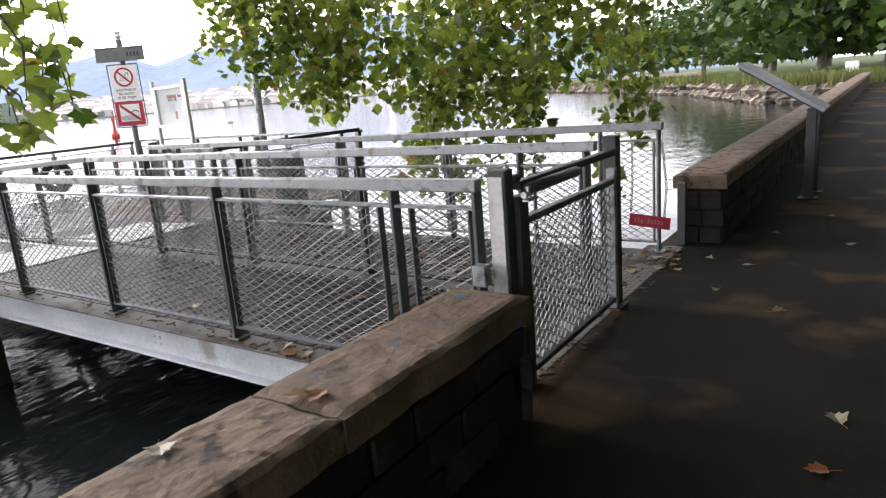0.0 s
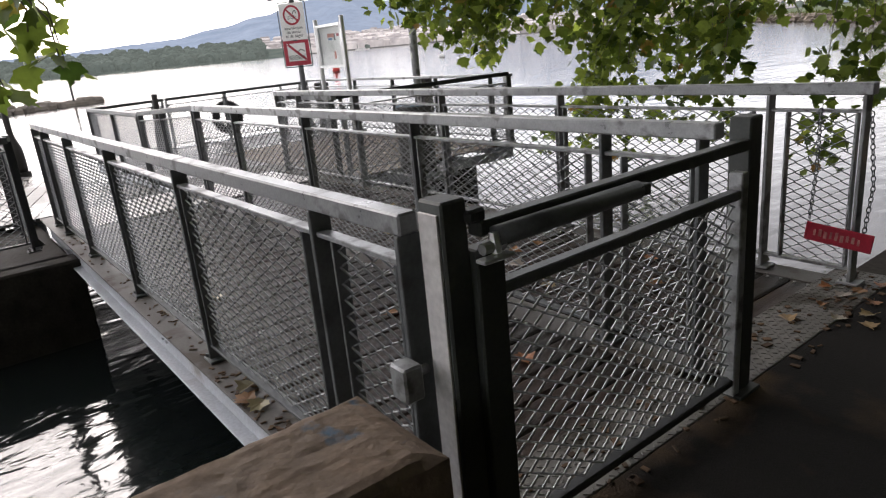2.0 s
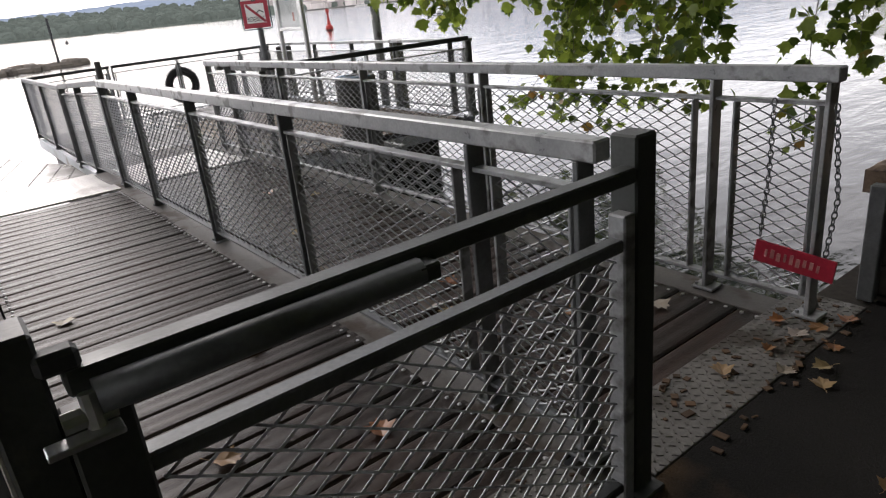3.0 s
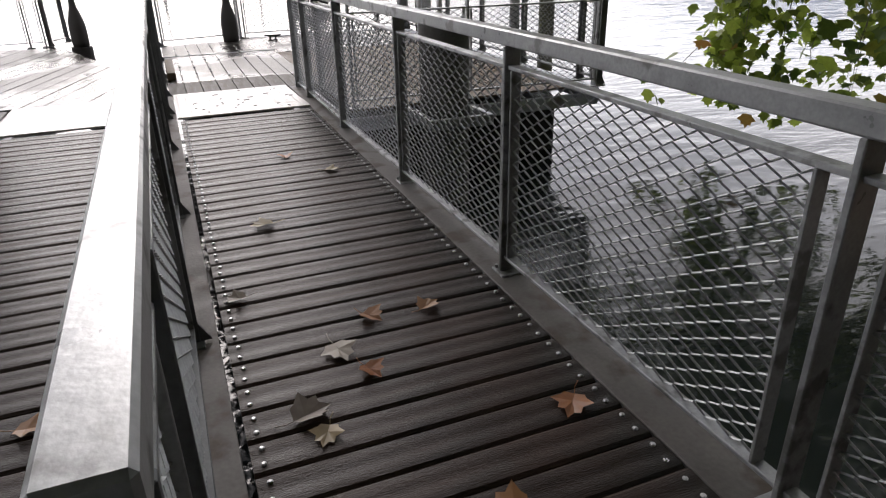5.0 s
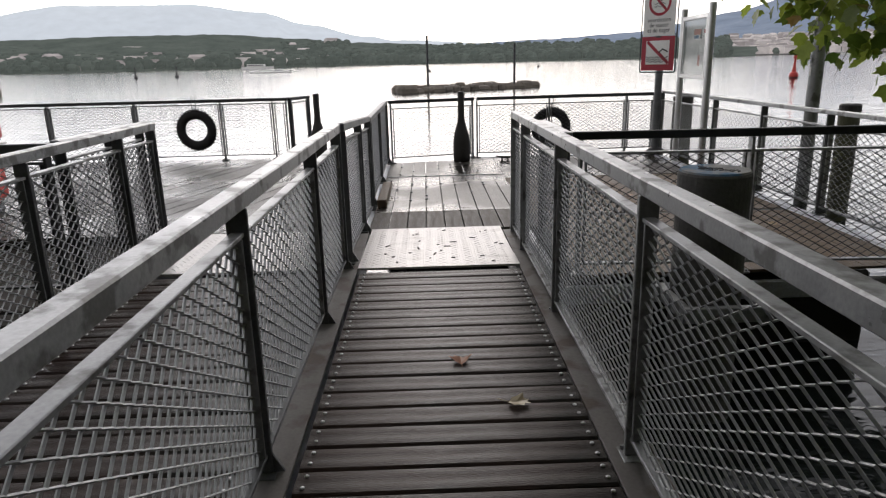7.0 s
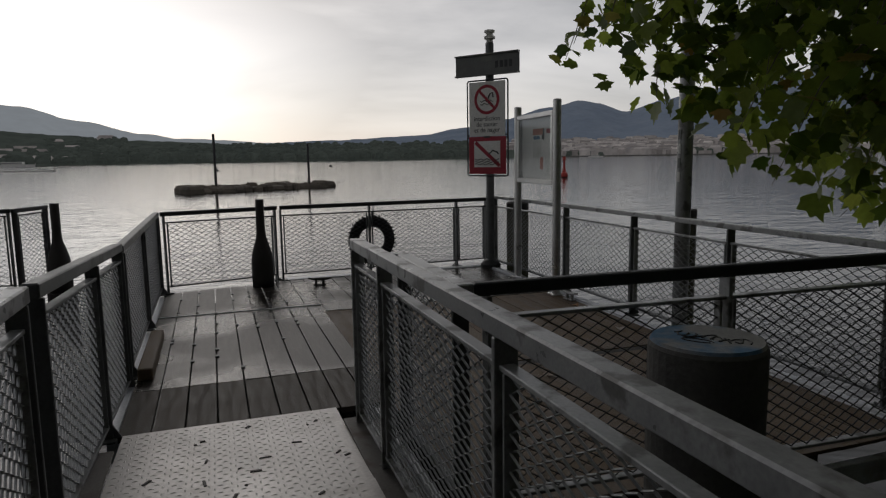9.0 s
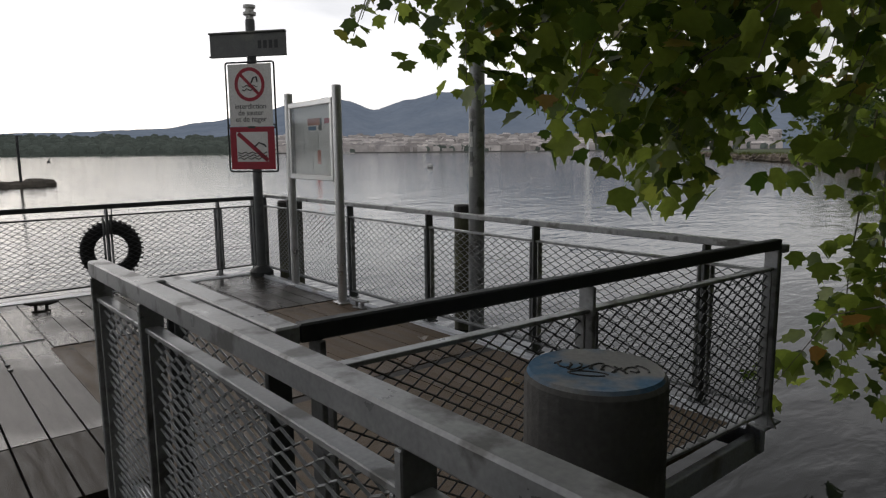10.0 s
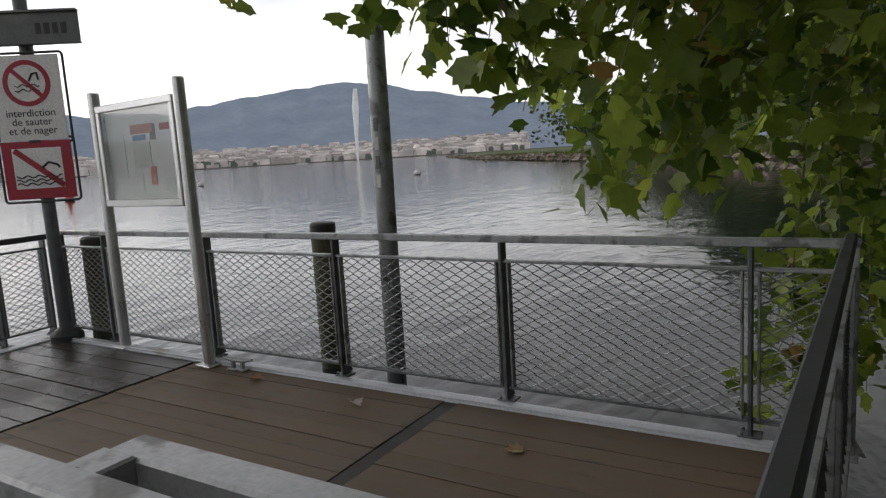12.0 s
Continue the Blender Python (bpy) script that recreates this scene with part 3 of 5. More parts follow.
GANG = "galvanised mesh gangway railing"
run_x(GANG + " beside the parapet", 2.68, -1.635, -8.06, (-1.65, -2.13, -3.52, -4.93, -6.35, -7.46, -8.02), wide=(1,))
run_x(GANG + " shared by both gangways", 4.13, -1.63, -7.60, (-1.70, -2.17, -3.61, -5.05, -6.50, -7.56), wide=(1,), z0=0.004, z1=-0.02, height=1.063, mid=0.905, top_size=(0.070, 0.062), bar_mat=GALV)
run_x(GANG + " over open water", 5.505, -1.60, -8.56, (-1.635, -2.12, -3.67, -5.08, -6.58, -7.92, -8.52), wide=(1,), z0=0.008, z1=-0.03, height=1.062, mid=0.91, top_size=(0.066, 0.060), post_mat=GALV)
PLAT = "diamond-mesh platform railing"
run_x("sloping " + PLAT, 4.15, -7.66, -9.94, (-7.70, -8.91, -9.90), z0=0.0, z1=-0.12, height=1.04, top_mat=STEEL)
run_x("dark " + PLAT, 4.15, -9.98, -13.20, (-10.02, -11.48, -13.16), z0=-0.06, height=0.96, top_mat=STEEL)
tagged(part("rail_link", Geo().box((-8.37, 5.61, 0.94), (0.085, 0.145, 0.05), 0.005), GALV), "short galvanised link joining two handrails", "rail link")
run_x("short galvanised " + PLAT, 5.715, -7.42, -8.41, (-7.49, -8.34), z0=-0.06, height=1.02, top_size=(0.075, 0.06))
railing("black-topped " + PLAT, (-7.445, 5.755), (-7.33, 8.48), [0.06, 1.22, 2.67], z0=-0.06, height=1.02, top_mat=DARK, post_mat=GALV, mesh_mat=DARK, top_size=(0.045, 0.055), mid=0.86, mid_mat=GALV, bar_mat=GALV)
run_x("galvanised " + PLAT + " facing the open lake", 8.50, -7.29, -13.60, (-7.34, -7.735, -9.045, -10.285, -11.56, -12.87, -13.56), z0=-0.06, height=0.99, post_mat=STEEL, top_size=(0.055, 0.042), mid=0.83, bar_mat=GALV)
railing("dark " + PLAT + " at the stage's head", (-13.76, 8.48), (-13.58, 5.56), [0.04, 0.50, 1.76, 2.92], z0=-0.06, height=0.955, top_mat=DARK, post_mat=STEEL, mesh_mat=DARK, top_size=(0.055, 0.05), mid=0.82)
railing("dark " + PLAT + " at its corner", (-13.57, 5.52), (-13.22, 4.19), [0.03, 0.22, 1.34], z0=-0.06, height=0.955, top_mat=DARK, post_mat=STEEL, mesh_mat=DARK, top_size=(0.055, 0.05), mid=0.82)
railing("dark railing of the neighbouring platform", (-14.1, 2.5), (-14.1, -3.2), [0.03, 0.25, 1.1, 2.5, 3.9, 5.4], z0=-0.06, height=1.0, top_mat=DARK, post_mat=STEEL, mesh_mat=STEEL, top_size=(0.055, 0.05))
railing("short dark railing closing the platform's corner", (-14.1, 2.52), (-14.7, 2.75), [0.03, 0.6], z0=-0.06, height=1.0, top_mat=DARK, post_mat=STEEL, mesh_mat=STEEL, top_size=(0.055, 0.05))
railing("dark mesh railing on the concrete pier", (-7.22, 2.36), (-7.22, -2.6), [0.03, 1.3, 2.6, 3.9], z0=-0.04, height=1.04, top_mat=STEEL, post_mat=DARK)
railing("mesh railing beside the concrete pier", (-7.28, 2.36), (-8.72, 2.36), [0.05, 0.75, 1.30], z0=-0.04, height=1.05, top_mat=GALV, post_mat=DARK, mesh_mat=STEEL)

# ---- gate of the first gangway ----
gp = tagged(part("gate_post", Geo().box((-1.545, 2.722, 0.545), (0.095, 0.08, 1.09), 0.006), GATE), "stout square steel gate post", "gate post")
# Post's south face: galvanised, with the sky's brightness put into its colour.
part("edge_strip", Geo().box((-1.548, 2.679, 0.535), (0.075, 0.008, 1.05), 0.002), ALU, gp, "galvanised face of the post, sky brightness painted in")
gp2 = tagged(part("gate_post", Geo().box((-1.525, 4.12, 0.55), (0.085, 0.085, 1.10), 0.006).box((-1.515, 4.10, 0.008), (0.14, 0.15, 0.016), 0.003), GATE), "dark square steel gate post on a base plate", "gate post")
gate = thing("gate", "closed grey steel gate with diamond mesh across the gangway", "gate", pose(-1.50, 2.78, 0.0, 0, 0, 90))
GL = 1.29
part("top_rail", Geo().box((GL / 2, 0, 1.005), (GL, 0.05, 0.04), 0.005), GATE, gate)
part("mid_rail", Geo().box((GL / 2, 0, 0.83), (GL, 0.045, 0.035), 0.005), STEEL, gate)
part("bottom_rail", Geo().box((GL / 2, 0, 0.07), (GL, 0.045, 0.03), 0.005), DARK, gate)
part("latch_tube", Geo().tube([(0.03, -0.045, 0.985), (0.60, -0.045, 0.985)], 0.028, 14), STEEL, gate, "round steel latch tube", smooth=True)
part("tube_socket", Geo().box((0.61, -0.035, 0.985), (0.05, 0.07, 0.035), 0.004), GATE, gate)
part("latch", Geo().box((0.0, -0.075, 0.945), (0.10, 0.035, 0.010), 0.002).tube([(0.02, -0.06, 0.945), (0.02, -0.05, 1.0)], 0.013, 8).tube([(-0.02, -0.05, 0.965), (0.05, -0.05, 0.965)], 0.016, 8), BRIGHT, gate, "bright latch plate and bolt")
part("stop_block", Geo().box((0.0, 0.0, 1.04), (0.06, 0.04, 0.035), 0.008), DARK, gate)
for x in (0.028, GL - 0.03):
    part("stile", Geo().box((x, 0, 0.475 if x < 0.1 else 0.46), (0.095 if x < 0.1 else 0.045, 0.055, 0.965 if x < 0.1 else 0.90), 0.005), GATE if x < 0.1 else GALV, gate)
part("wire_mesh", wire_mesh(GL - 0.15, 0.72, 0, MESH), None, gate, "diamond expanded-metal mesh", at=pose(0.09, 0, 0.09))
hinge = tagged(part("rail_bracket", Geo().box((-1.60, 2.60, 0.62), (0.07, 0.06, 0.10), 0.006).tube([(-1.62, 2.60, 0.62), (-1.62, 2.68, 0.62)], 0.014, 8), GALV), "small grey steel bracket fixed to the parapet", "bracket")


# ---- chain and red tag on the second gangway ----
def chain(label, points, link=0.034):
    g = Geo()
    pts = [Vector(p) for p in points]
    k = 0
    for a, b in zip(pts, pts[1:]):
        n = max(1, int((b - a).length / (link * 0.78)))
        for i in range(n):
            c = a.lerp(b, (i + 0.5) / n)
            d = (b - a).normalized()
            s = d.orthogonal().normalized()
            if k % 2:
                s = d.cross(s)
            loop = [c + d * math.cos(t) * link * 0.52 + s * math.sin(t) * link * 0.3 for t in [j * math.pi / 4 for j in range(9)]]
            g.tube(loop, 0.0032, 5, False)
            k += 1
    return tagged(part("chain", g, STEEL), label, "chain")


chain("dull steel chain hooked over the railing", [(-1.84, 5.47, 0.94), (-1.835, 5.46, 0.62), (-1.85, 5.455, 0.35)])
chain("steel chain hanging from the end post", [(-1.60, 5.475, 0.93), (-1.57, 5.50, 0.55), (-1.585, 5.475, 0.28)])
tag = thing("warning_tag", "bright red warning plate hanging on a chain", "sign", pose(-1.69, 5.435, 0.275, 0, 6, 3))
part("plate", Geo().box((0, 0, 0), (0.33, 0.010, 0.10), 0.003), RED, tag)
for k in range(9):
    part("lettering_bar", Geo().box((-0.115 + k * 0.027, -0.0065, 0.004 * math.sin(k * 2.2)), (rng.uniform(0.010, 0.017), 0.003, rng.uniform(0.032, 0.046)), 0.001), WORN, tag, "worn lettering")


# ---- gangways ----
def plank_mesh(w, length):
    """A ribbed plank along y, w wide along x, with rounded ribs."""
    prof = []
    n = 12
    for i in range(n + 1):
        u = i / n
        z = -0.0025 + 0.0025 * math.sin(u * math.pi * 2) ** 2
        if i in (0, n):
            z = -0.009
        prof.append((-w / 2 + w * u, z))
    g = Geo()
    vs = [(x, y, z) for y in (0, length) for x, z in prof] + [(x, y, -0.03) for y in (0, length) for x in (-w / 2, w / 2)]
    m = n + 1
    fs = [(i, i + 1, m + i + 1, m + i) for i in range(n)]
    b = 2 * m
    fs += [(0, m, b + 2, b), (n, b + 1, b + 3, m + n), tuple(range(n, -1, -1)) + (b, b + 1), tuple(range(m, 2 * m)) + (b + 3, b + 2)]
    return g.add(vs, fs).mesh("plank", PLANK)


def gangway(y0, y1, label):
    th = thing("gangway", label, "gangway", pose(0, 0, 0), "gangways", "structure")
    pitch = 0.150
    me = plank_mesh(pitch - 0.003, y1 - y0)
    x = -1.83
    screws = Geo()
    while x > -7.5:
        part("plank", me, None, th, at=pose(x, y0, rng.uniform(-0.0015, 0.0015), rng.uniform(-0.15, 0.15), 0, 0))
        for yy in (y0 + 0.035, y1 - 0.035):
            for dx in (-0.035, 0.035):
                screws.lathe([(0.0095, -0.004), (0.0095, 0.003), (0.005, 0.006)], 6, (x + dx, yy + rng.uniform(-0.004, 0.004), 0))
        x -= pitch
    tagged(part("screws", screws, BRIGHT, th, "rows of bright screw heads"), kind="stuff")
    for yb in (y0 + 0.3, y1 - 0.3):
        part("bearer", Geo().box((-4.7, yb, -0.13), (5.9, 0.06, 0.18), 0.004), DARK, th)
    part("hinge_plate", lugged_plate(-7.52, -8.88, y0 - 0.02, y1 + 0.01), ALU, th, "pale lugged aluminium landing plate")
    return th


def lugged_plate(x0, x1, y0, y1):
    g = Geo().add([(x0, y0, 0.012), (x0, y1, 0.012), (x1, y1, -0.035), (x1, y0, -0.035), (x0, y0, -0.005), (x0, y1, -0.005), (x1, y1, -0.05), (x1, y0, -0.05)],
                  [(3, 2, 1, 0), (4, 5, 6, 7), (0, 1, 5, 4), (2, 3, 7, 6), (1, 2, 6, 5), (3, 0, 4, 7)])
    L = x0 - x1
    for i in range(int(L / 0.038)):
        for j in range(int((y1 - y0 - 0.04) / 0.05)):
            x = x0 - 0.02 - i * 0.038
            y = y0 + 0.03 + (j + 0.5 * (i % 2)) * 0.05
            z = 0.0122 - 0.047 * (x0 - x) / L
            a, b = (0.015, 0.004) if (i + j) % 2 else (0.004, 0.015)
            g.add([(x - a, y - b, z), (x + a, y - b, z), (x + a, y + b, z), (x - a, y + b, z), (x, y, z + 0.003)], [(0, 1, 4), (1, 2, 4), (2, 3, 4), (3, 0, 4)])
    return g


gangway(2.77, 4.05, "brown ribbed plank gangway behind the closed gate")
gangway(4.255, 5.405, "brown ribbed plank gangway leading to the platform")


def side_beam(y, w, label, x1=-8.6):
    g = Geo()
    g.box(((-1.75 + x1) / 2, y, -0.115), (-1.75 - x1, 0.05, 0.21), 0.003)
    g.box(((-1.75 + x1) / 2, y, -0.225), (-1.75 - x1, w, 0.014), 0.003)
    for bx in (-4.35, -4.42):
        for bz in (-0.10, -0.15):
            for s in (-1, 1):
                g.tube([(bx, y + s * 0.02, bz), (bx, y + s * 0.036, bz)], 0.011, 6)
    th = tagged(part("side_beam", g, BEAM), label, "beam", kind="structure")
    part("kerb_flange", Geo().box(((-1.75 + x1) / 2, y, -0.006), (-1.75 - x1, w, 0.014), 0.003), KERB, th, "dirty flange strewn with leaf crumbs")
    return th


side_beam(2.665, 0.185, "pale galvanised side beam of the gangway")
side_beam(4.13, 0.20, "galvanised middle beam between the gangways")
side_beam(5.50, 0.18, "galvanised side beam of the gangway")
abut = tagged(part("abutment", Geo().box((-1.78, 4.1, -0.75), (0.12, 3.3, 0.95), 0.01), STONE), "dark stone bearing under the gangways", "abutment", kind="structure")

crumbs = Geo()
for k in range(24):
    px, py = rng.uniform(-8.8, -7.6), rng.uniform(4.3, 5.35)
    crumbs.box((px, py, 0.014 - 0.047 * (-7.52 - px) / 1.36), (rng.uniform(0.01, 0.06), rng.uniform(0.006, 0.018), 0.006), 0.002, Matrix.Rotation(rng.uniform(0, 3.1), 3, "Z"))
tagged(part("leaf_crumbs", crumbs, TARRED), "dark crumbs of leaves on the landing plate", "debris", kind="stuff")

# ---- pier and platforms ----
pier = tagged(part("concrete_pier", Geo().box((-8.2, -0.6, -0.68), (2.0, 6.4, 1.06), 0.02).box((-7.15, 1.9, -0.60), (0.3, 1.5, 0.9), 0.02), STONE), "grey concrete pier standing in the water", "pier", kind="structure")
pontoon = tagged(part("pontoon", Geo().box((-11.0, 7.2, -0.72), (5.8, 2.5, 0.8), 0.03).box((-11.6, 5.0, -0.72), (4.4, 1.3, 0.8), 0.03), TARRED), "black pontoon carrying the platform", "pontoon", kind="structure")
frame_r = Geo()
for c, s in (((-7.40, 7.10, -0.20), (0.05, 2.86, 0.13)), ((-10.5, 8.49, -0.16), (6.3, 0.06, 0.16)), ((-13.66, 7.05, -0.16), (0.06, 3.0, 0.16)), ((-8.2, 5.68, -0.16), (1.6, 0.05, 0.16)), ((-11.2, 4.16, -0.16), (4.4, 0.06, 0.16))):
    frame_r.box(c, s, 0.004)
tagged(part("platform_frame", frame_r, BEAM), "galvanised steel edge frame of the platform", "platform frame", kind="structure")

deck = thing("platform_deck", "wet dark timber platform with long planks", "deck", pose(0, 0, 0), kind="structure")


def deck_part(poly, angle, width, gap, z, th, mat=None, thick=0.035):
    for piece in strips(poly, angle, width, gap):
        cx, cy = sum(p[0] for p in piece) / len(piece), sum(p[1] for p in piece) / len(piece)
        g = Geo().prism([(x - cx, y - cy) for x, y in piece], -thick, 0)
        part("plank", g, mat or WOOD, th, at=pose(cx, cy, z + rng.uniform(-0.0025, 0.0025)))


deck_part([(-8.93, 4.20), (-8.93, 5.80), (-9.70, 5.80), (-9.70, 4.20)], 0, 0.18, 0.012, DECK_Z, deck, DRYWOOD)
deck_part([(-9.712, 4.20), (-9.712, 5.80), (-11.92, 5.80), (-11.92, 4.20)], 0, 0.18, 0.012, DECK_Z, deck)
deck_part([(-11.95, 4.20), (-11.95, 5.80), (-13.56, 5.80), (-13.24, 4.20)], 0, 0.18, 0.012, DECK_Z, deck)
deck_part([(-11.64, 5.81), (-11.64, 8.34), (-13.70, 8.34), (-13.56, 5.81)], 0, 0.18, 0.012, DECK_Z, deck)
part("joint_strip", Geo().box((-11.935, 5.0, DECK_Z - 0.002), (0.018, 1.58, 0.02), 0.002), BEAM, deck)
for x0, x1 in ((-7.43, -9.30), (-9.40, -11.60)):
    deck_part([(x0, 5.78), (x0, 8.34), (x1, 8.34), (x1, 5.78)], 0, 0.143, 0.003, DECK_Z, deck, MAT, 0.02)
part("joint_board", Geo().box((-9.35, 7.06, DECK_Z - 0.012), (0.09, 2.56, 0.016), 0.002), TARRED, deck)
part("edge_angle", Geo().box((-10.5, 8.405, DECK_Z + 0.0), (6.25, 0.13, 0.016), 0.003).box((-10.5, 8.355, DECK_Z + 0.012), (6.25, 0.02, 0.03), 0.003), BEAM, deck, "pale galvanised edge angle")
part("edge_angle", Geo().box((-13.62, 6.83, DECK_Z + 0.003), (0.14, 3.0, 0.014), 0.003), BEAM, deck)
part("kerb_board", Geo().box((-10.5, 4.26, DECK_Z + 0.045), (1.15, 0.10, 0.09), 0.008), MAT, deck, "loose timber kerb")
clips = Geo()
for k in range(34):
    clips.box((rng.uniform(-13.2, -9.8), 4.20 + 0.18 * rng.randint(0, 8), DECK_Z + 0.006), (0.05, 0.03, 0.012), 0.003)
tagged(part("deck_clips", clips, STEEL, deck, "scattered steel deck clips"), kind="stuff")

ldeck = thing("platform_deck", "wet timber deck of the neighbouring platform", "deck", pose(0, 0, 0), kind="structure")
deck_part([(-9.0, -3.4), (-9.0, 4.02), (-9.9, 4.02), (-13.7, 2.78), (-14.3, 2.45), (-14.3, -3.4)], 163, 0.20, 0.014, DECK_Z, ldeck)
tagged(part("pontoon", Geo().box((-11.8, -0.4, -0.62), (4.6, 5.4, 0.95), 0.03), TARRED), "black pontoon of the neighbouring platform", "pontoon", kind="structure")

# ---- things on the landing stage ----
pile = thing("concrete_pile", "round dark concrete pile with a pale graffitied top", "pile", pose(-7.06, 6.59, -0.02))
part("shaft", Geo().lathe([(0.225, -2.2), (0.225, 0.735), (0.218, 0.75)], 36), CONCRETE, pile, smooth=False)
part("top", Geo().lathe([(0.217, 0.75), (0.21, 0.762), (0.10, 0.763)], 36), PALECON, pile, "pale concrete top stained with blue paint")
turned = pose(0, 0, 0, 0, 0, 35)
for k in range(7):
    x0 = -0.13 + k * 0.04
    pts = []
    for i in range(9):
        u = i / 8
        pts.append((x0 + 0.045 * u + 0.012 * math.sin(u * 9 + k), 0.035 * math.sin(u * 6.3 + k * 1.7) + 0.012 * math.cos(k * 2.1), 0.763))
    part("paint_stroke", Geo().tube(pts, 0.0042, 5), BLACK, pile, "black scrawled paint stroke", at=turned)
part("paint_stroke", Geo().tube([(-0.02 + 0.06 * math.cos(t), -0.065 + 0.022 * math.sin(t), 0.763) for t in [i * math.pi / 6 for i in range(12)]], 0.004, 5), BLACK, pile, "black scrawled paint stroke", at=turned)
guide = tagged(part("pile_guide", Geo().box((-7.27, 6.33, -0.12), (0.22, 0.05, 0.10), 0.005).box((-7.27, 6.92, -0.12), (0.22, 0.05, 0.10), 0.005).box((-6.74, 6.63, -0.12), (0.05, 0.62, 0.10), 0.005)
                       .box((-7.0, 6.35, -0.12), (0.5, 0.05, 0.10), 0.005).box((-7.0, 6.92, -0.12), (0.5, 0.05, 0.10), 0.005), GALV), "galvanised pile guide around the concrete pile", "pile guide")


def timber_pile(x, y, top, r, label, mat=PILE):
    th = thing("mooring_pile", label, "pile", pose(x, y, 0), "mooring piles")
    prof = [(r * 1.04, -2.4), (r * 1.02, -0.8)]
    prof += [(r * rng.uniform(0.97, 1.02), -0.8 + (top + 0.8) * i / 8) for i in range(1, 8)] + [(r, top - 0.10)]
    part("shaft", Geo().lathe(prof, 18), mat, th)
    part("cap", Geo().lathe([(r * 1.03, top - 0.10), (r * 1.03, top - 0.02), (r * 0.9, top), (0.02, top + 0.004)], 18), TARRED, th, "black cap")
    return th


timber_pile(-12.4, 10.8, 0.73, 0.14, "mossy round timber pile with a black cap")
timber_pile(-13.42, 8.78, 0.84, 0.15, "greenish timber pile behind the platform's corner")


def bottle_post(x, y, label):
    prof = [(0.125, 0.0), (0.13, 0.08), (0.13, 0.30), (0.115, 0.42), (0.085, 0.52), (0.06, 0.60), (0.05, 0.70), (0.05, 1.05), (0.045, 1.06)]
    return tagged(part("bollard", Geo().lathe(prof, 20), TARRED, at=pose(x, y, DECK_Z), smooth=True), label, "bollard", "black bollards")


bottle_post(-13.28, 5.30, "black bottle-shaped mooring bollard on the wet deck")
post2 = bottle_post(-13.9, 3.0, "black bottle-shaped mooring bollard between the platforms")
part("footing", Geo().lathe([(0.16, -2.0), (0.16, 0.0)], 16), TARRED, post2)

lamp = thing("light_pole", "tall grey steel pole with scratched stickers", "pole", pose(-10.19, 8.97, 0, 0.6, 0.9))
part("shaft", Geo().tube([(0, 0, -2.4), (0, 0, 1.6), (0, 0, 8.5)], [0.075, 0.07, 0.045], 16), GALV, lamp, smooth=True)
for k in range(4):
    part("sticker", Geo().box((0.01, -0.073, 1.25 + k * 0.13), (0.035, 0.004, 0.09), 0.001), SLATE if k % 2 else PAPER, lamp, "scratched sticker")


def tyre(x, y, z, rot, label):
    th = thing("tyre_fender", label, "tyre", pose(x, y, z, 0, 0, rot), "tyre fenders")
    part("tyre", Geo().torus((0, 0, 0), 0.25, 0.075), RUBBER, th, smooth=True)
    g = Geo()
    for k in range(36):
        a = 2 * math.pi * k / 36
        g.box((0, 0.32 * math.cos(a), 0.32 * math.sin(a)), (0.10, 0.03, 0.014), 0.002, Matrix.Rotation(a, 3, "X"))
    part("tread", g, RUBBER, th)
    part("hanger", Geo().tube([(0, 0.03, 0.20), (0.0, 0.03, 0.52)], 0.008, 6).tube([(0, -0.03, 0.20), (0.0, -0.03, 0.52)], 0.008, 6), STEEL, th)
    return th


tyre(-13.83, 6.79, 0.37, 2, "black tyre fender hung on the platform railing")
tyre(-14.02, 1.0, 0.46, 0, "black tyre fender hung on the neighbouring railing")


def cleat(x, y, rot, mat, label):
    g = Geo()
    g.box((0, 0, 0.008), (0.16, 0.06, 0.014), 0.004)
    for s in (-1, 1):
        g.box((s * 0.045, 0, 0.04), (0.028, 0.03, 0.06), 0.005)
    g.tube([(-0.14, 0, 0.088), (-0.06, 0, 0.075), (0.06, 0, 0.075), (0.14, 0, 0.088)], [0.010, 0.017, 0.017, 0.010], 8)
    return tagged(part("mooring_cleat", g, mat, at=pose(x, y, DECK_Z + 0.002, 0, 0, rot)), label, "cleat", "mooring cleats")


cleat(-11.12, 8.30, 4, GALV, "galvanised mooring cleat on the deck's edge")
cleat(-13.05, 5.95, 75, TARRED, "dark mooring cleat on wet planks")

# sign post
sp = thing("sign_post", "dark steel post carrying bathing prohibition signs", "sign", pose(-13.44, 8.38, DECK_Z, 0, 0, -54))
part("post", Geo().lathe([(0.055, 0), (0.055, 3.02), (0.05, 3.03)], 16), STEEL, sp)
part("foot", Geo().lathe([(0.14, 0.0), (0.14, 0.05), (0.09, 0.10), (0.06, 0.12)], 16), DARK, sp)
part("finial", Geo().lathe([(0.045, 3.03), (0.045, 3.07), (0.075, 3.08), (0.075, 3.11), (0.05, 3.12), (0.05, 3.15), (0.07, 3.16), (0.07, 3.19), (0.02, 3.20)], 16), WHITE, sp, "pale ringed cap")
name_plate = part("name_plate", Geo().box((0.075, 0, 2.74), (0.025, 0.98, 0.27), 0.004).box((0.085, 0, 2.872), (0.06, 0.98, 0.02), 0.003).box((0.085, 0, 2.608), (0.06, 0.98, 0.02), 0.003), SLATE, sp, "dark slate-grey plate with faint lettering")
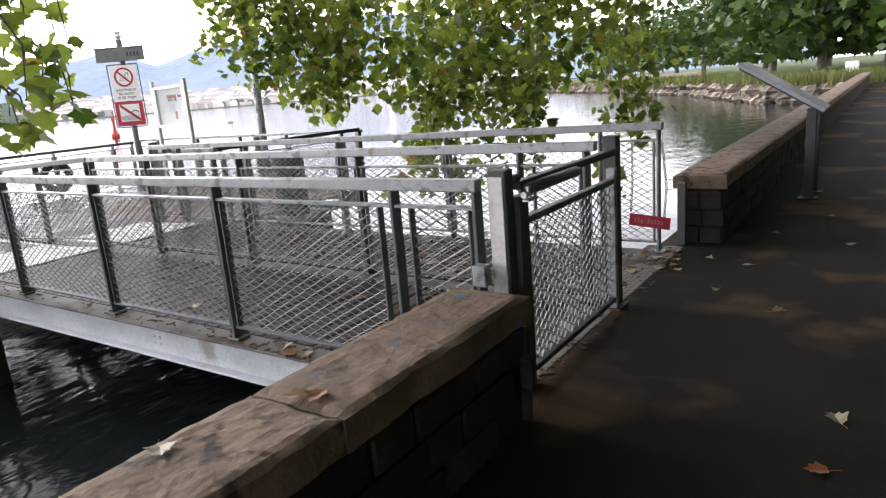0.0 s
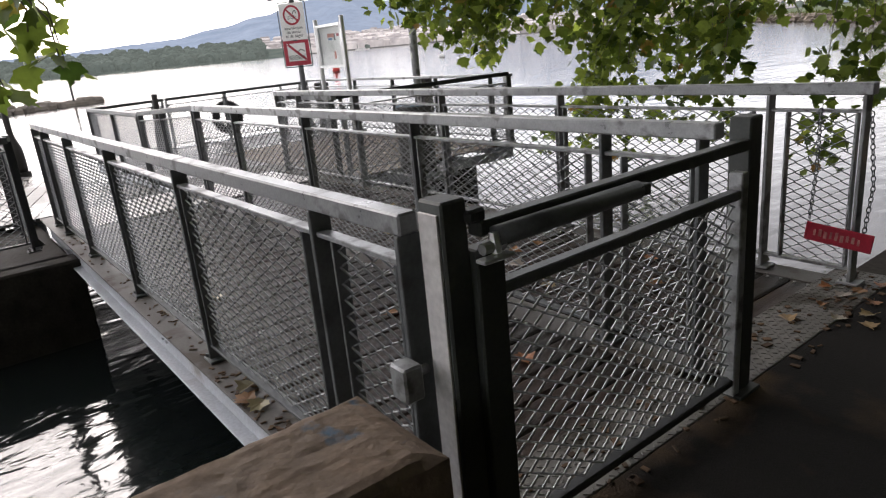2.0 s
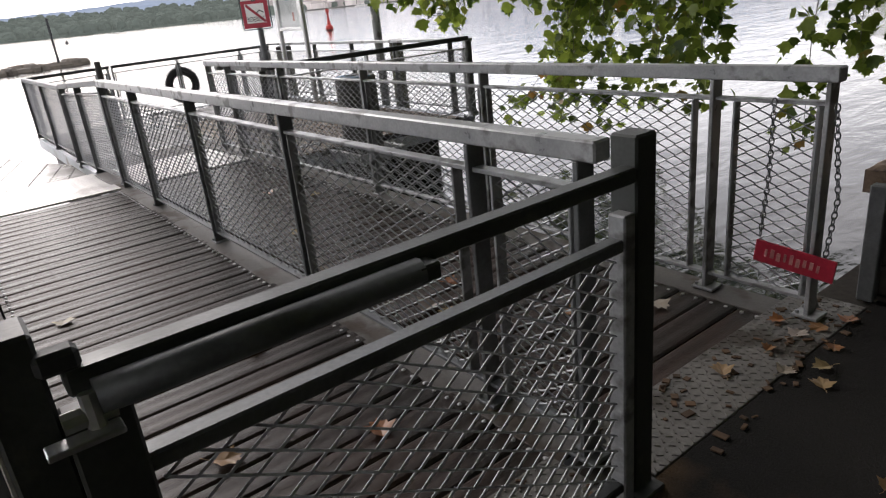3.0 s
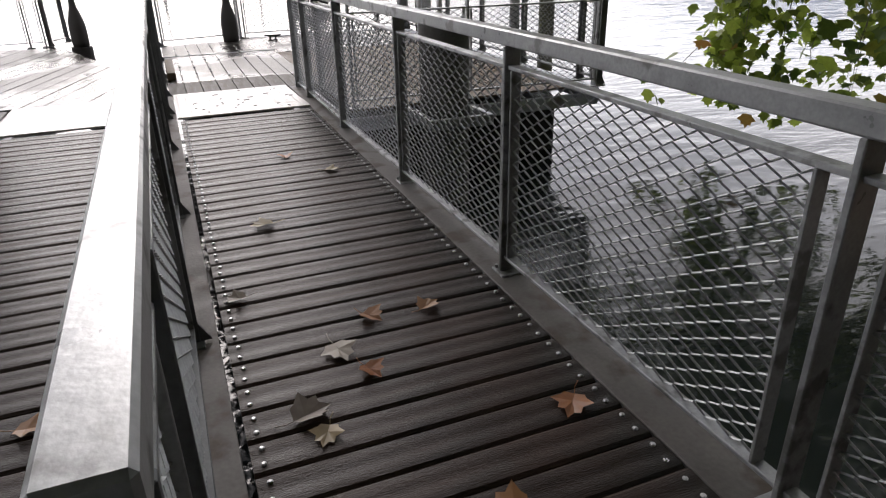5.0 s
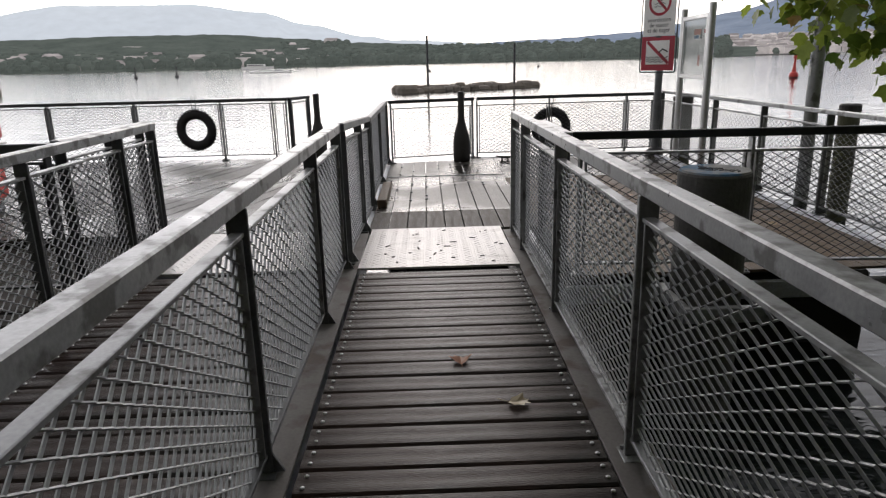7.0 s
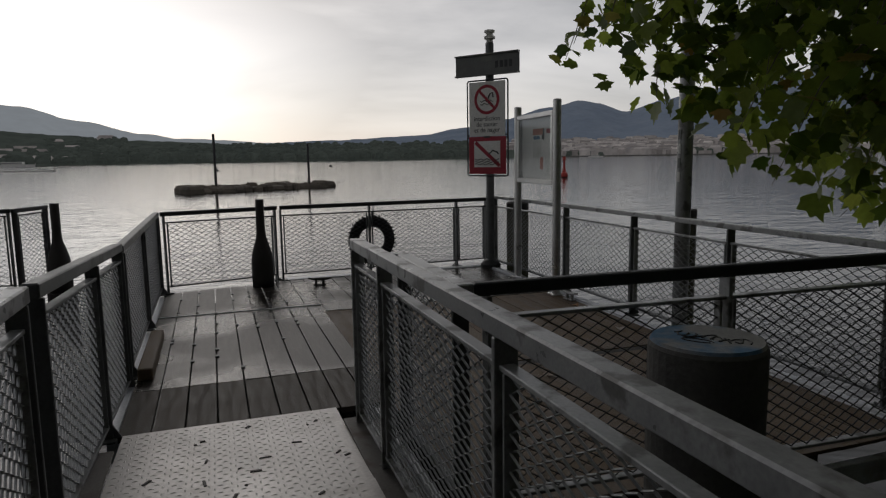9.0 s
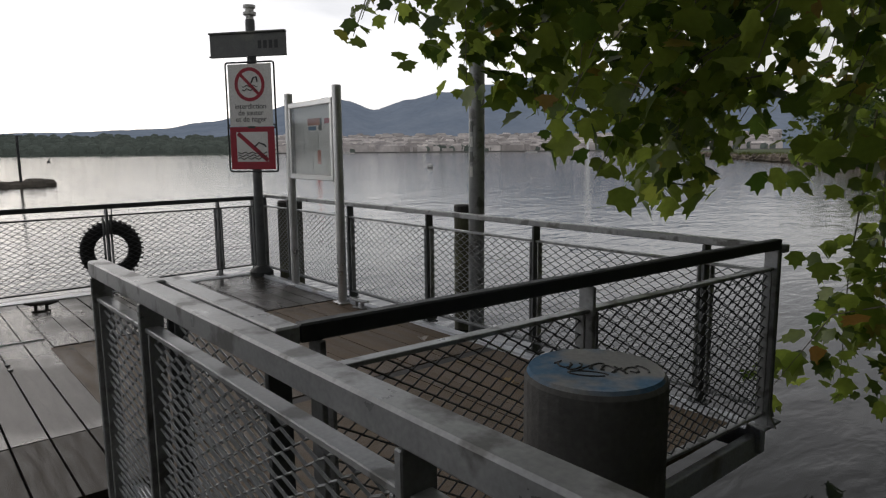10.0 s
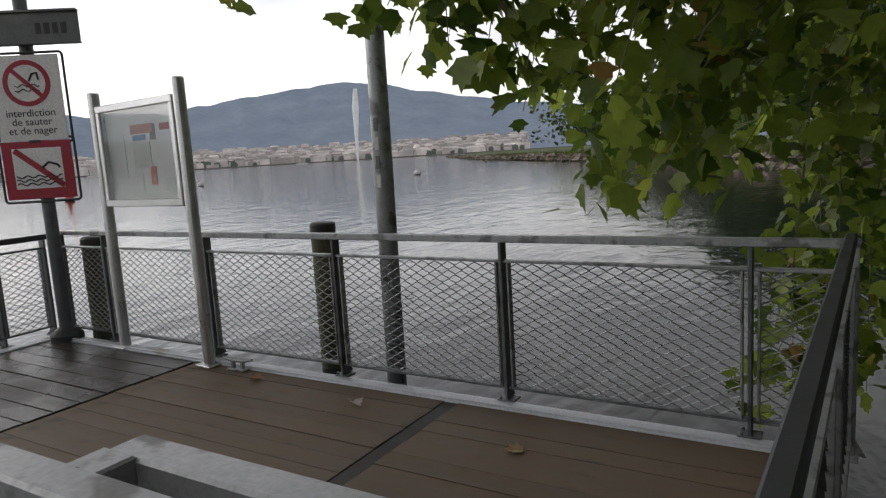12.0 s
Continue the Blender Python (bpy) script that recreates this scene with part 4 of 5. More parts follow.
for k in range(4):
    part("lettering_bar", Geo().box((0.0895, 0.16 + k * 0.07, 2.73), (0.003, 0.045, 0.09), 0.001), DARK, name_plate)
white = part("swimming_sign", Geo().box((0.072, 0, 2.16), (0.012, 0.56, 0.72), 0.004), WHITE, sp, "white enamel prohibition sign in a black tube frame")


def tube_frame(y, z, w, h, r, mat, parent):
    c = 0.03
    pts = []
    for sy, sz, a0 in ((1, 1, 0), (-1, 1, 90), (-1, -1, 180), (1, -1, 270)):
        for k in range(4):
            a = radians(a0 + k * 30)
            pts.append((0.066, y + sy * (w / 2 - c) + c * math.cos(a), z + sz * (h / 2 - c) + c * math.sin(a)))
    pts.append(pts[0])
    return part("frame", Geo().tube(pts, r, 6, False), mat, parent)


tube_frame(0, 2.16, 0.63, 0.76, 0.011, DARK, white)
part("red_ring", Geo().ring(0.155, 0.195, 0.003, 36, Matrix.Translation((0.0785, 0, 2.285))), RED, white)
part("red_slash", Geo().box((0.080, 0, 2.285), (0.003, 0.32, 0.036), 0.001, Matrix.Rotation(radians(-45), 3, "X")), RED, white)
pict = Geo()
for k in range(2):
    pict.tube([(0.080, -0.10 + 0.02 * i, 2.225 + 0.04 * k - 0.012 * math.sin(i * 1.5)) for i in range(11)], 0.005, 5)
pict.tube([(0.080, 0.02, 2.30), (0.080, 0.05, 2.36), (0.080, 0.09, 2.37), (0.080, 0.10, 2.31)], 0.009, 5)
part("pictogram", pict, BLACK, white, "black bathing pictogram")
for k, line in enumerate(("interdiction", "de sauter", "et de nager")):
    part("lettering", text_mesh(line, 0.088, BLACK), None, white, "black lettering", at=pose(0.0795, 0, 2.005 - k * 0.075, 90, 0, 90))
red = part("no_bathing_sign", Geo().box((0.072, 0, 1.545), (0.012, 0.58, 0.50), 0.004), RED, sp, "red-bordered no-bathing sign in a black tube frame")
tube_frame(0, 1.545, 0.635, 0.55, 0.011, DARK, red)
part("white_field", Geo().box((0.079, 0, 1.56), (0.004, 0.41, 0.35), 0.001), WHITE, red)
part("red_slash", Geo().box((0.084, 0.01, 1.56), (0.003, 0.50, 0.05), 0.001, Matrix.Rotation(radians(-40), 3, "X")), RED, red)
waves = Geo()
for k in range(3):
    waves.tube([(0.083, -0.19 + 0.0095 * i, 1.425 + 0.032 * k + 0.010 * math.sin(i * 0.62 + k)) for i in range(41)], 0.006, 5)
waves.tube([(0.083, 0.03, 1.56), (0.083, 0.09, 1.61), (0.083, 0.16, 1.585), (0.083, 0.18, 1.56)], 0.010, 6)
part("pictogram", waves, BLACK, red, "black waves pictogram")
tagged(part("bracket", Geo().box((0.055, 0, 1.79), (0.05, 0.10, 0.03), 0.004), DARK, sp))

# notice board
nb = thing("notice_board", "glazed silver notice case on two steel tubes", "notice board", pose(-12.02, 8.355, DECK_Z, 0, 0, -4.5))
for sx in (-1, 1):
    leg = part("leg", Geo().lathe([(0.045, 0), (0.045, 2.115), (0.04, 2.125)], 16, (sx * 0.585, 0, 0)), BRIGHT, nb, "bright steel tube")
    part("base_plate", Geo().box((sx * 0.585, 0, 0.009), (0.17, 0.14, 0.014), 0.003), BRIGHT, leg)
case = Geo()
for c, s in (((0, 0, 1.985), (1.06, 0.07, 0.055)), ((0, 0, 1.235), (1.06, 0.07, 0.055)), ((-0.505, 0, 1.61), (0.05, 0.07, 0.70)), ((0.505, 0, 1.61), (0.05, 0.07, 0.70))):
    case.box(c, s, 0.006)
part("case_frame", case, BRIGHT, nb, "silver aluminium frame")
back = part("back_panel", Geo().box((0, 0.025, 1.61), (0.96, 0.012, 0.70), 0.002), WHITE, nb, "pale back panel with notices")
for x, z, w, h, m in ((0.02, 1.80, 0.30, 0.07, PINKISH), (-0.02, 1.735, 0.18, 0.04, SNAIL), (0.17, 1.77, 0.07, 0.12, SLATE), (0.33, 1.80, 0.12, 0.05, RED), (0.0, 1.60, 0.24, 0.20, PAPER), (-0.32, 1.60, 0.18, 0.34, WHITE),
                      (0.13, 1.44, 0.08, 0.14, PINKISH), (0.33, 1.55, 0.16, 0.22, WHITE), (-0.10, 1.38, 0.16, 0.16, WHITE), (0.34, 1.36, 0.14, 0.12, PAPER)):
    part("notice", Geo().box((x, 0.0165, z), (w, 0.003, h), 0.0005), m, back)
pane = part("glass_pane", Geo().box((0, -0.02, 1.61), (0.955, 0.005, 0.695), 0.001), GLASS, nb, "reflecting glass pane")
pane.visible_shadow = False

# information lectern by the wall
lec = thing("information_lectern", "sloping grey information panel on dark legs by the wall", "information board", pose(-0.98, 8.35, 0))
tilt = Matrix.Rotation(radians(32), 3, "Y")
part("panel", Geo().box((-0.12, 0, 1.20), (1.0, 0.62, 0.045), 0.006, tilt), PANEL, lec, "grey printed panel")
part("tray", Geo().box((-0.12, 0, 1.165), (0.98, 0.50, 0.03), 0.006, tilt), DARK, lec)
for yy in (-0.2, 0.2):
    part("leg", Geo().box((0.18, yy, 0.48), (0.10, 0.05, 0.96), 0.008), DARK, lec)
    part("foot_plate", Geo().box((0.18, yy, 0.008), (0.2, 0.16, 0.014), 0.003), DARK, lec)

# red rescue locker on the neighbouring platform
lock = thing("rescue_locker", "rounded red plastic rescue locker with a pale band", "locker", pose(-10.1, -0.35, DECK_Z, 0, 0, 10))
part("body", Geo().box((0, 0, 0.42), (0.5, 0.95, 0.62), 0.09), REDPLASTIC, lock)
part("lid", Geo().box((0, 0, 0.90), (0.54, 1.0, 0.26), 0.10), REDPLASTIC, lock)
part("band", Geo().box((0, 0, 0.75), (0.55, 1.01, 0.05), 0.01), WHITE, lock)
for yy in (-0.35, 0.35):
    part("foot", Geo().box((0, yy, 0.055), (0.4, 0.08, 0.11), 0.01), DARK, lock)


# Unseen slab added east of the promenade to cut the light from there.
tagged(part("wall_east", Geo().box((8.6, 4.0, 2.4), (0.5, 44.0, 4.9), 0.02), STONE), "plain dark wall, unseen, added to cut light from the east", "wall", kind="structure")


# ---- leaves and trees ----
def leaf_outline():
    pts = [(0, -0.12)]
    for ang, r in ((-132, 0.34), (-108, 0.32), (-76, 0.54), (-50, 0.37), (-32, 0.52), (-15, 0.44), (0, 0.66), (15, 0.44), (32, 0.52), (50, 0.37), (76, 0.54), (108, 0.32), (132, 0.34)):
        a = radians(ang)
        pts.append((r * math.sin(a), 0.16 + r * math.cos(a)))
    return pts


OUT = leaf_outline()
NLEAF = len(OUT) + 1
LEAF_V = np.array([(0, 0.16, 0.0)] + [(x, y, 0.10 * abs(x) - 0.16 * max(0, y - 0.3)) for x, y in OUT])
LEAF_F = np.array([(0, 1 + (i + 1) % len(OUT), 1 + i) for i in range(len(OUT))])


def leaves_mesh(name, places, mat, seed=1, big=1.0):
    """places: rows of x, y, z, size, droop (0 flat, 1 hanging)."""
    r = np.random.RandomState(seed)
    P = np.array(places)
    P[:, 3] *= big
    n = len(P)
    yaw = r.uniform(0, 2 * np.pi, n)
    pitch = -P[:, 4] * r.uniform(0.5, 1.5, n) * 1.1 + r.normal(0, 0.25, n)
    rollv = r.normal(0, 0.5, n)
    V = LEAF_V[None] * P[:, 3][:, None, None] * np.stack([r.uniform(0.85, 1.15, n), r.uniform(0.85, 1.15, n), r.uniform(0.3, 1.8, n)], 1)[:, None, :]
    c, s = np.cos(rollv)[:, None], np.sin(rollv)[:, None]
    V = np.stack([V[:, :, 0] * c + V[:, :, 2] * s, V[:, :, 1], -V[:, :, 0] * s + V[:, :, 2] * c], 2)
    c, s = np.cos(pitch)[:, None], np.sin(pitch)[:, None]
    V = np.stack([V[:, :, 0], V[:, :, 1] * c - V[:, :, 2] * s, V[:, :, 1] * s + V[:, :, 2] * c], 2)
    c, s = np.cos(yaw)[:, None], np.sin(yaw)[:, None]
    V = np.stack([V[:, :, 0] * c - V[:, :, 1] * s, V[:, :, 0] * s + V[:, :, 1] * c, V[:, :, 2]], 2)
    V = (V + P[:, None, :3]).reshape(-1, 3)
    F = (LEAF_F[None] + (np.arange(n) * NLEAF)[:, None, None]).reshape(-1, 3)
    me = bpy.data.meshes.new(name)
    me.vertices.add(len(V))
    me.vertices.foreach_set("co", V.ravel())
    me.loops.add(F.size)
    me.loops.foreach_set("vertex_index", F.ravel())
    me.polygons.add(len(F))
    me.polygons.foreach_set("loop_start", np.arange(0, F.size, 3))
    me.polygons.foreach_set("loop_total", np.full(len(F), 3))
    me.materials.append(mat)
    me.update(calc_edges=True)
    return me


def limb(g, pts, r0, r1, n=8):
    """A limb bent smoothly through its points."""
    P = [Vector(p) for p in pts]
    path, radii = [], []
    steps = 6
    for i in range(len(P) - 1):
        a, b, c, d = P[max(i - 1, 0)], P[i], P[i + 1], P[min(i + 2, len(P) - 1)]
        for k in range(steps):
            u = k / steps
            q = 0.5 * ((2 * b) + (c - a) * u + (2 * a - 5 * b + 4 * c - d) * u * u + (3 * b - a - 3 * c + d) * u ** 3)
            path.append(q + Vector([noise.noise(q * 1.3 + Vector((k, 0, j * 7))) * 0.04 for j in range(3)]))
    path.append(P[-1])
    total = len(path) - 1
    radii = [r0 + (r1 - r0) * (i / total) ** 0.8 for i in range(total + 1)]
    g.tube(path, radii, n)
    return path


def floor_of(x, y):
    """Lowest level of the hanging foliage over the lake."""
    z = 2.1 - 0.72 * max(0, y - 7.4)
    z = max(z, 1.0 + 0.75 * noise.noise((x * 0.9, y * 0.9, 2.0)))
    return z + max(0, x + 5.7) * 0.38


lr = random.Random(11)
tree = thing("plane_tree", "broad plane tree whose leafy branches hang over the lake", "tree", pose(0, 0, 0), "plane trees")
wood = Geo()
limb(wood, [(3.2, 10.5, -0.05), (3.0, 10.4, 1.5), (2.7, 10.5, 3.0), (2.3, 10.5, 4.6)], 0.42, 0.30, 14)
part("trunk", wood, BARK, tree, smooth=True)
limbs = Geo()
main_ends = []
for pts in ([(2.3, 10.5, 4.4), (-0.5, 10.8, 5.2), (-3.5, 10.8, 5.3), (-6.2, 10.2, 4.8), (-8.2, 9.0, 3.9)], [(2.3, 10.5, 4.0), (-0.5, 11.6, 4.5), (-3.6, 12.0, 4.4), (-6.3, 11.8, 3.4), (-7.8, 11.2, 1.9)],
            [(2.4, 10.5, 4.5), (0.5, 8.0, 5.6), (-2.0, 6.4, 6.0), (-4.5, 6.0, 5.8)], [(2.3, 10.5, 4.5), (3.2, 8.0, 6.0), (3.0, 4.5, 6.4), (1.5, 1.5, 6.2)], [(2.3, 10.5, 4.6), (2.6, 12.5, 6.4), (2.0, 15.5, 7.0)]):
    main_ends.append(limb(limbs, pts, 0.15, 0.03, 8))
part("limbs", limbs, BARK, tree, smooth=True)
places, twigs = [], Geo()
sprays = 0
for bx, by, bz, n in ((-7.66, 10.5, -0.5, 80), (-7.2, 10.2, -0.35, 75), (-6.9, 10.0, -0.05, 70), (-7.38, 10.3, 0.15, 60), (-6.75, 10.4, -0.5, 60), (-7.1, 10.6, 0.5, 60), (-3.1, 9.5, 0.45, 60), (-3.5, 9.45, -0.25, 75), (-3.3, 9.6, 0.8, 70), (-2.95, 9.7, 0.75, 60), (-4.6, 9.4, 0.1, 70), (-4.9, 9.6, 0.6, 70), (-7.5, 10.6, 0.25, 60), (-6.2, 10.9, -0.2, 45), (-6.6, 11.4, -0.45, 40), (-5.3, 10.6, 0.3, 40)):
    twigs.tube([(bx + 0.1, by, bz + 2.2), (bx, by, bz + 1.0), (bx, by, bz)], [0.008, 0.005, 0.002], 5)
    for k in range(n):
        places.append((bx + lr.gauss(0, 0.13), by + lr.gauss(0, 0.13), bz + lr.uniform(-0.05, 1.3), lr.uniform(0.09, 0.18), lr.uniform(0.4, 1.2)))
while sprays < 160:
    x, y = lr.uniform(-8.9, -3.9), lr.uniform(7.6, 13.2)
    # crown's outline in plan: slanting edge on the stage's side
    if y < 7.45 + max(0, x + 9.2) * 0.34 or x + 8.9 < (y - 9.5) * 0.42 or x > -4.0 - (13 - y) * 0.12 + 0.6:
        continue
    lo = floor_of(x, y)
    if y > 9.4 and x > -8.2 and lr.random() < 0.07:
        lo = lr.uniform(-0.5, 0.4)
    if noise.noise((x * 1.3, y * 1.3, 4.0)) < -0.12 and lr.random() < 0.85:
        continue
    ztop = lo + lr.uniform(0.5, 3.0)
    start = Vector((x + lr.uniform(-0.4, 0.9), y + lr.uniform(-0.3, 0.6), ztop))
    end = Vector((x, y, max(lo, ztop - lr.uniform(0.5, 1.5))))
    bend = (start + end) / 2 + Vector((lr.uniform(-0.2, 0.2), lr.uniform(-0.2, 0.2), 0.18))
    twigs.tube([start, bend, end], [0.007, 0.005, 0.002], 5)
    for k in range(lr.randint(24, 40)):
        u = lr.random() ** 0.8
        q = start.lerp(bend, u * 2) if u < 0.5 else bend.lerp(end, u * 2 - 1)
        places.append((q.x + lr.gauss(0, 0.14), q.y + lr.gauss(0, 0.14), q.z + lr.gauss(0, 0.10), lr.uniform(0.09, 0.23), lr.uniform(0.3, 1.2)))
    sprays += 1
# a loose sprig reaching out over the platform
for k in range(5):
    start = Vector((-9.55 + lr.uniform(-0.25, 0.3), 7.85 + lr.uniform(-0.1, 0.3), 2.95))
    end = start + Vector((-lr.uniform(0.15, 0.45), -lr.uniform(0.0, 0.2), -lr.uniform(0.35, 0.72)))
    twigs.tube([start, (start + end) / 2 + Vector((0, 0, 0.1)), end], [0.008, 0.006, 0.003], 5)
    for j in range(13):
        q = start.lerp(end, lr.random() ** 0.7)
        places.append((q.x + lr.gauss(0, 0.08), q.y + lr.gauss(0, 0.08), q.z + lr.gauss(0, 0.06), lr.uniform(0.09, 0.17), lr.uniform(0.3, 1.2)))
# the thick outer edge that overhangs the platform's corner, leaning out as it rises
for k in range(64):
    z = 1.15 + 2.1 * lr.random()
    edge = -8.48 - (z - 1.15) / 1.45
    x, y = edge + abs(lr.gauss(0, 0.6)), 7.62 + lr.random() ** 1.4 * 1.5
    y += max(0, x + 8.2) * 0.34
    end = Vector((x, y, z + 0.25 * noise.noise((x * 2, y * 2, 1.0))))
    start = end + Vector((lr.uniform(0.0, 0.6), lr.uniform(0.0, 0.5), lr.uniform(0.4, 0.9)))
    bend = (start + end) / 2 + Vector((lr.uniform(-0.12, 0.12), lr.uniform(-0.12, 0.12), 0.14))
    twigs.tube([start, bend, end], [0.006, 0.004, 0.002], 5)
    for j in range(lr.randint(22, 34)):
        u = lr.random() ** 0.8
        q = start.lerp(bend, u * 2) if u < 0.5 else bend.lerp(end, u * 2 - 1)
        places.append((q.x + lr.gauss(0, 0.11), q.y + lr.gauss(0, 0.11), q.z + lr.gauss(0, 0.08), lr.uniform(0.08, 0.175), lr.uniform(0.3, 1.2)))
tagged(part("twigwork", twigs, BARK, tree), kind="stuff")
tagged(part("crown", leaves_mesh("hanging_leaves", places, LEAF, 3, 1.06), None, tree, "green lobed plane leaves, a few turning brown"), kind="stuff")
# the crown over the promenade and the gangways, out of view: widened and drooped landward for shade
places = []
while len(places) < 32000:
    x, y = lr.uniform(-8.5, 10), lr.uniform(-3, 18)
    z = 4.6 + abs(lr.gauss(0, 1.5)) - max(0, x - 3.0) * 0.9 * lr.random()
    if x < -6.2 or (x < -3.2 and y > 6.6):
        continue
    if ((x - 0.8) / 9.0) ** 2 + ((y - 7.5) / 10.0) ** 2 > 1 or noise.noise((x * 0.6, y * 0.6, z * 0.6)) < -0.45:
        continue
    places.append((x, y, z, lr.uniform(0.26, 0.38), lr.uniform(0.0, 0.6)))
tagged(part("crown", leaves_mesh("crown_leaves", places, LEAF, 5), None, tree), kind="stuff")

tree2 = thing("plane_tree", "plane tree on the promenade with a low hanging branch", "tree", pose(0, 0, 0), "plane trees")
w2 = Geo()
limb(w2, [(2.4, -3.2, -0.05), (2.3, -3.1, 1.6), (2.1, -3.0, 3.2), (1.8, -2.9, 4.6)], 0.40, 0.27, 14)
part("trunk", w2, BARK, tree2, smooth=True)
l2 = Geo()
limb(l2, [(1.9, -2.9, 4.4), (-0.5, -1.6, 5.2), (-3.0, 0.3, 5.0), (-4.4, 1.5, 3.9), (-4.6, 1.95, 2.7)], 0.14, 0.02, 8)
limb(l2, [(1.9, -2.9, 4.4), (0.2, -4.2, 5.6), (-2.0, -6.0, 6.0)], 0.14, 0.03, 8)
limb(l2, [(1.9, -2.9, 4.5), (2.8, -1.0, 6.0), (3.4, 1.2, 6.6)], 0.14, 0.03, 8)
part("limbs", l2, BARK, tree2, smooth=True)
tw2, places = Geo(), []
for k in range(10):
    s = Vector((-4.58 + lr.uniform(-0.3, 0.3), 2.22 + lr.uniform(-0.45, 0.16), lr.uniform(1.8, 2.5)))
    e = s + Vector((lr.uniform(-0.1, 0.2), lr.uniform(-0.1, 0.26), -lr.uniform(0.35, 0.85)))
    tw2.tube([s, (s + e) / 2 + Vector((0.05, 0.05, 0.05)), e], [0.009, 0.006, 0.003], 5)
    for j in range(10):
        q = s.lerp(e, lr.random())
        places.append((q.x + lr.gauss(0, 0.09), q.y + lr.gauss(0, 0.08), q.z + lr.gauss(0, 0.06), lr.uniform(0.10, 0.20), lr.uniform(0.4, 1.2)))
# unseen overhead crown, added to shade the quay; it droops on the land side
while len(places) < 18000:
    x, y = lr.uniform(-5.5, 9), lr.uniform(-12, 3)
    z = 4.6 + abs(lr.gauss(0, 1.5)) - max(0, x - 3.0) * 0.9 * lr.random()
    if ((x - 2) / 8) ** 2 + ((y + 4) / 8) ** 2 > 1:
        continue
    places.append((x, y, z, lr.uniform(0.2, 0.34), lr.uniform(0.0, 0.7)))
tagged(part("twigwork", tw2, BARK, tree2), kind="stuff")
tagged(part("crown", leaves_mesh("crown_leaves", places, LEAF, 9), None, tree2, "green lobed plane leaves"), kind="stuff")

# fallen leaves
fallen = []
for k in range(4):
    fg = Geo()
    fg.add([(x * 0.15, y * 0.15, 0.15 * (0.16 * abs(x) * (1 + 0.5 * k % 2) + 0.14 * math.sin(x * 9 + k) * abs(y) * 0.4)) for x, y, _ in LEAF_V], [tuple(int(i) for i in q) for q in LEAF_F])
    fg.tube([(0, -0.018, 0.0), (0.006, -0.05, 0.004), (0.0, -0.085, 0.008)], 0.0016, 4)
    fallen.append(fg.mesh("fallen_leaf", LITTER))


def fall(x, y, z, size=1.0):
    ob = part("fallen_leaf", fallen[lr.randrange(4)], None, at=pose(x, y, z + 0.006, lr.uniform(-5, 5), lr.uniform(-5, 5), lr.uniform(0, 360)) @ Matrix.Diagonal((size, size, size * 1.4, 1)))
    return tagged(ob, "withered yellow-brown plane leaf lying flat", "leaf", "fallen leaves")


for x, y in ((-3.55, 4.80), (-3.37, 4.63), (-3.19, 4.70), (-3.50, 5.03), (-3.0, 4.42), (-2.92, 4.5), (-2.75, 5.28), (-2.4, 4.9), (-3.9, 4.36), (-2.2, 5.2), (-5.5, 5.1), (-5.9, 4.9), (-4.7, 4.6)):
    fall(x, y, 0.0, lr.uniform(0.7, 1.0))
for x, y in ((-1.5, 5.0), (-1.6, 5.3), (-1.55, 5.45), (-1.4, 5.15), (-1.65, 4.85), (-1.2, 5.4), (-0.9, 5.3), (-0.6, 4.3), (-0.2, 2.6), (0.2, 3.4), (0.5, 2.2), (-0.9, 6.4), (-0.5, 7.2), (0.3, 6.0), (-1.0, 4.6), (0.1, 5.0), (-1.45, 5.32), (-1.62, 5.12), (-1.5, 5.55), (-1.35, 5.0), (-1.7, 5.4), (-0.18, 3.0), (-0.3, 6.1), (0.1, 7.4)):
    fall(x, y, 0.0, lr.uniform(0.4, 0.65))
for x, y in ((-1.63, 0.96), (-1.457, 1.389), (-1.50, 1.36)):
    fall(x, y, 0.597, 0.55)
for x, y in ((-2.6, 3.2), (-3.3, 3.6), (-2.3, 3.7), (-4.4, 3.0)):
    fall(x, y, 0.0, 0.8)
for x, y in ((-8.7, 7.9), (-9.0, 6.9), (-10.8, 8.2), (-8.3, 7.2), (-9.9, 8.1), (-10.2, 7.0)):
    fall(x, y, DECK_Z, 0.7)
for x, y in ((-2.9, 2.66), (-2.95, 2.62), (-3.1, 2.69)):
    fall(x, y, 0.003, 0.8)

# ---- the park shore ----
rocks = Geo()
sh = [(-1.7, 41.5), (-6.5, 45), (-15, 64), (-32, 92), (-95, 176), (-250, 420)]
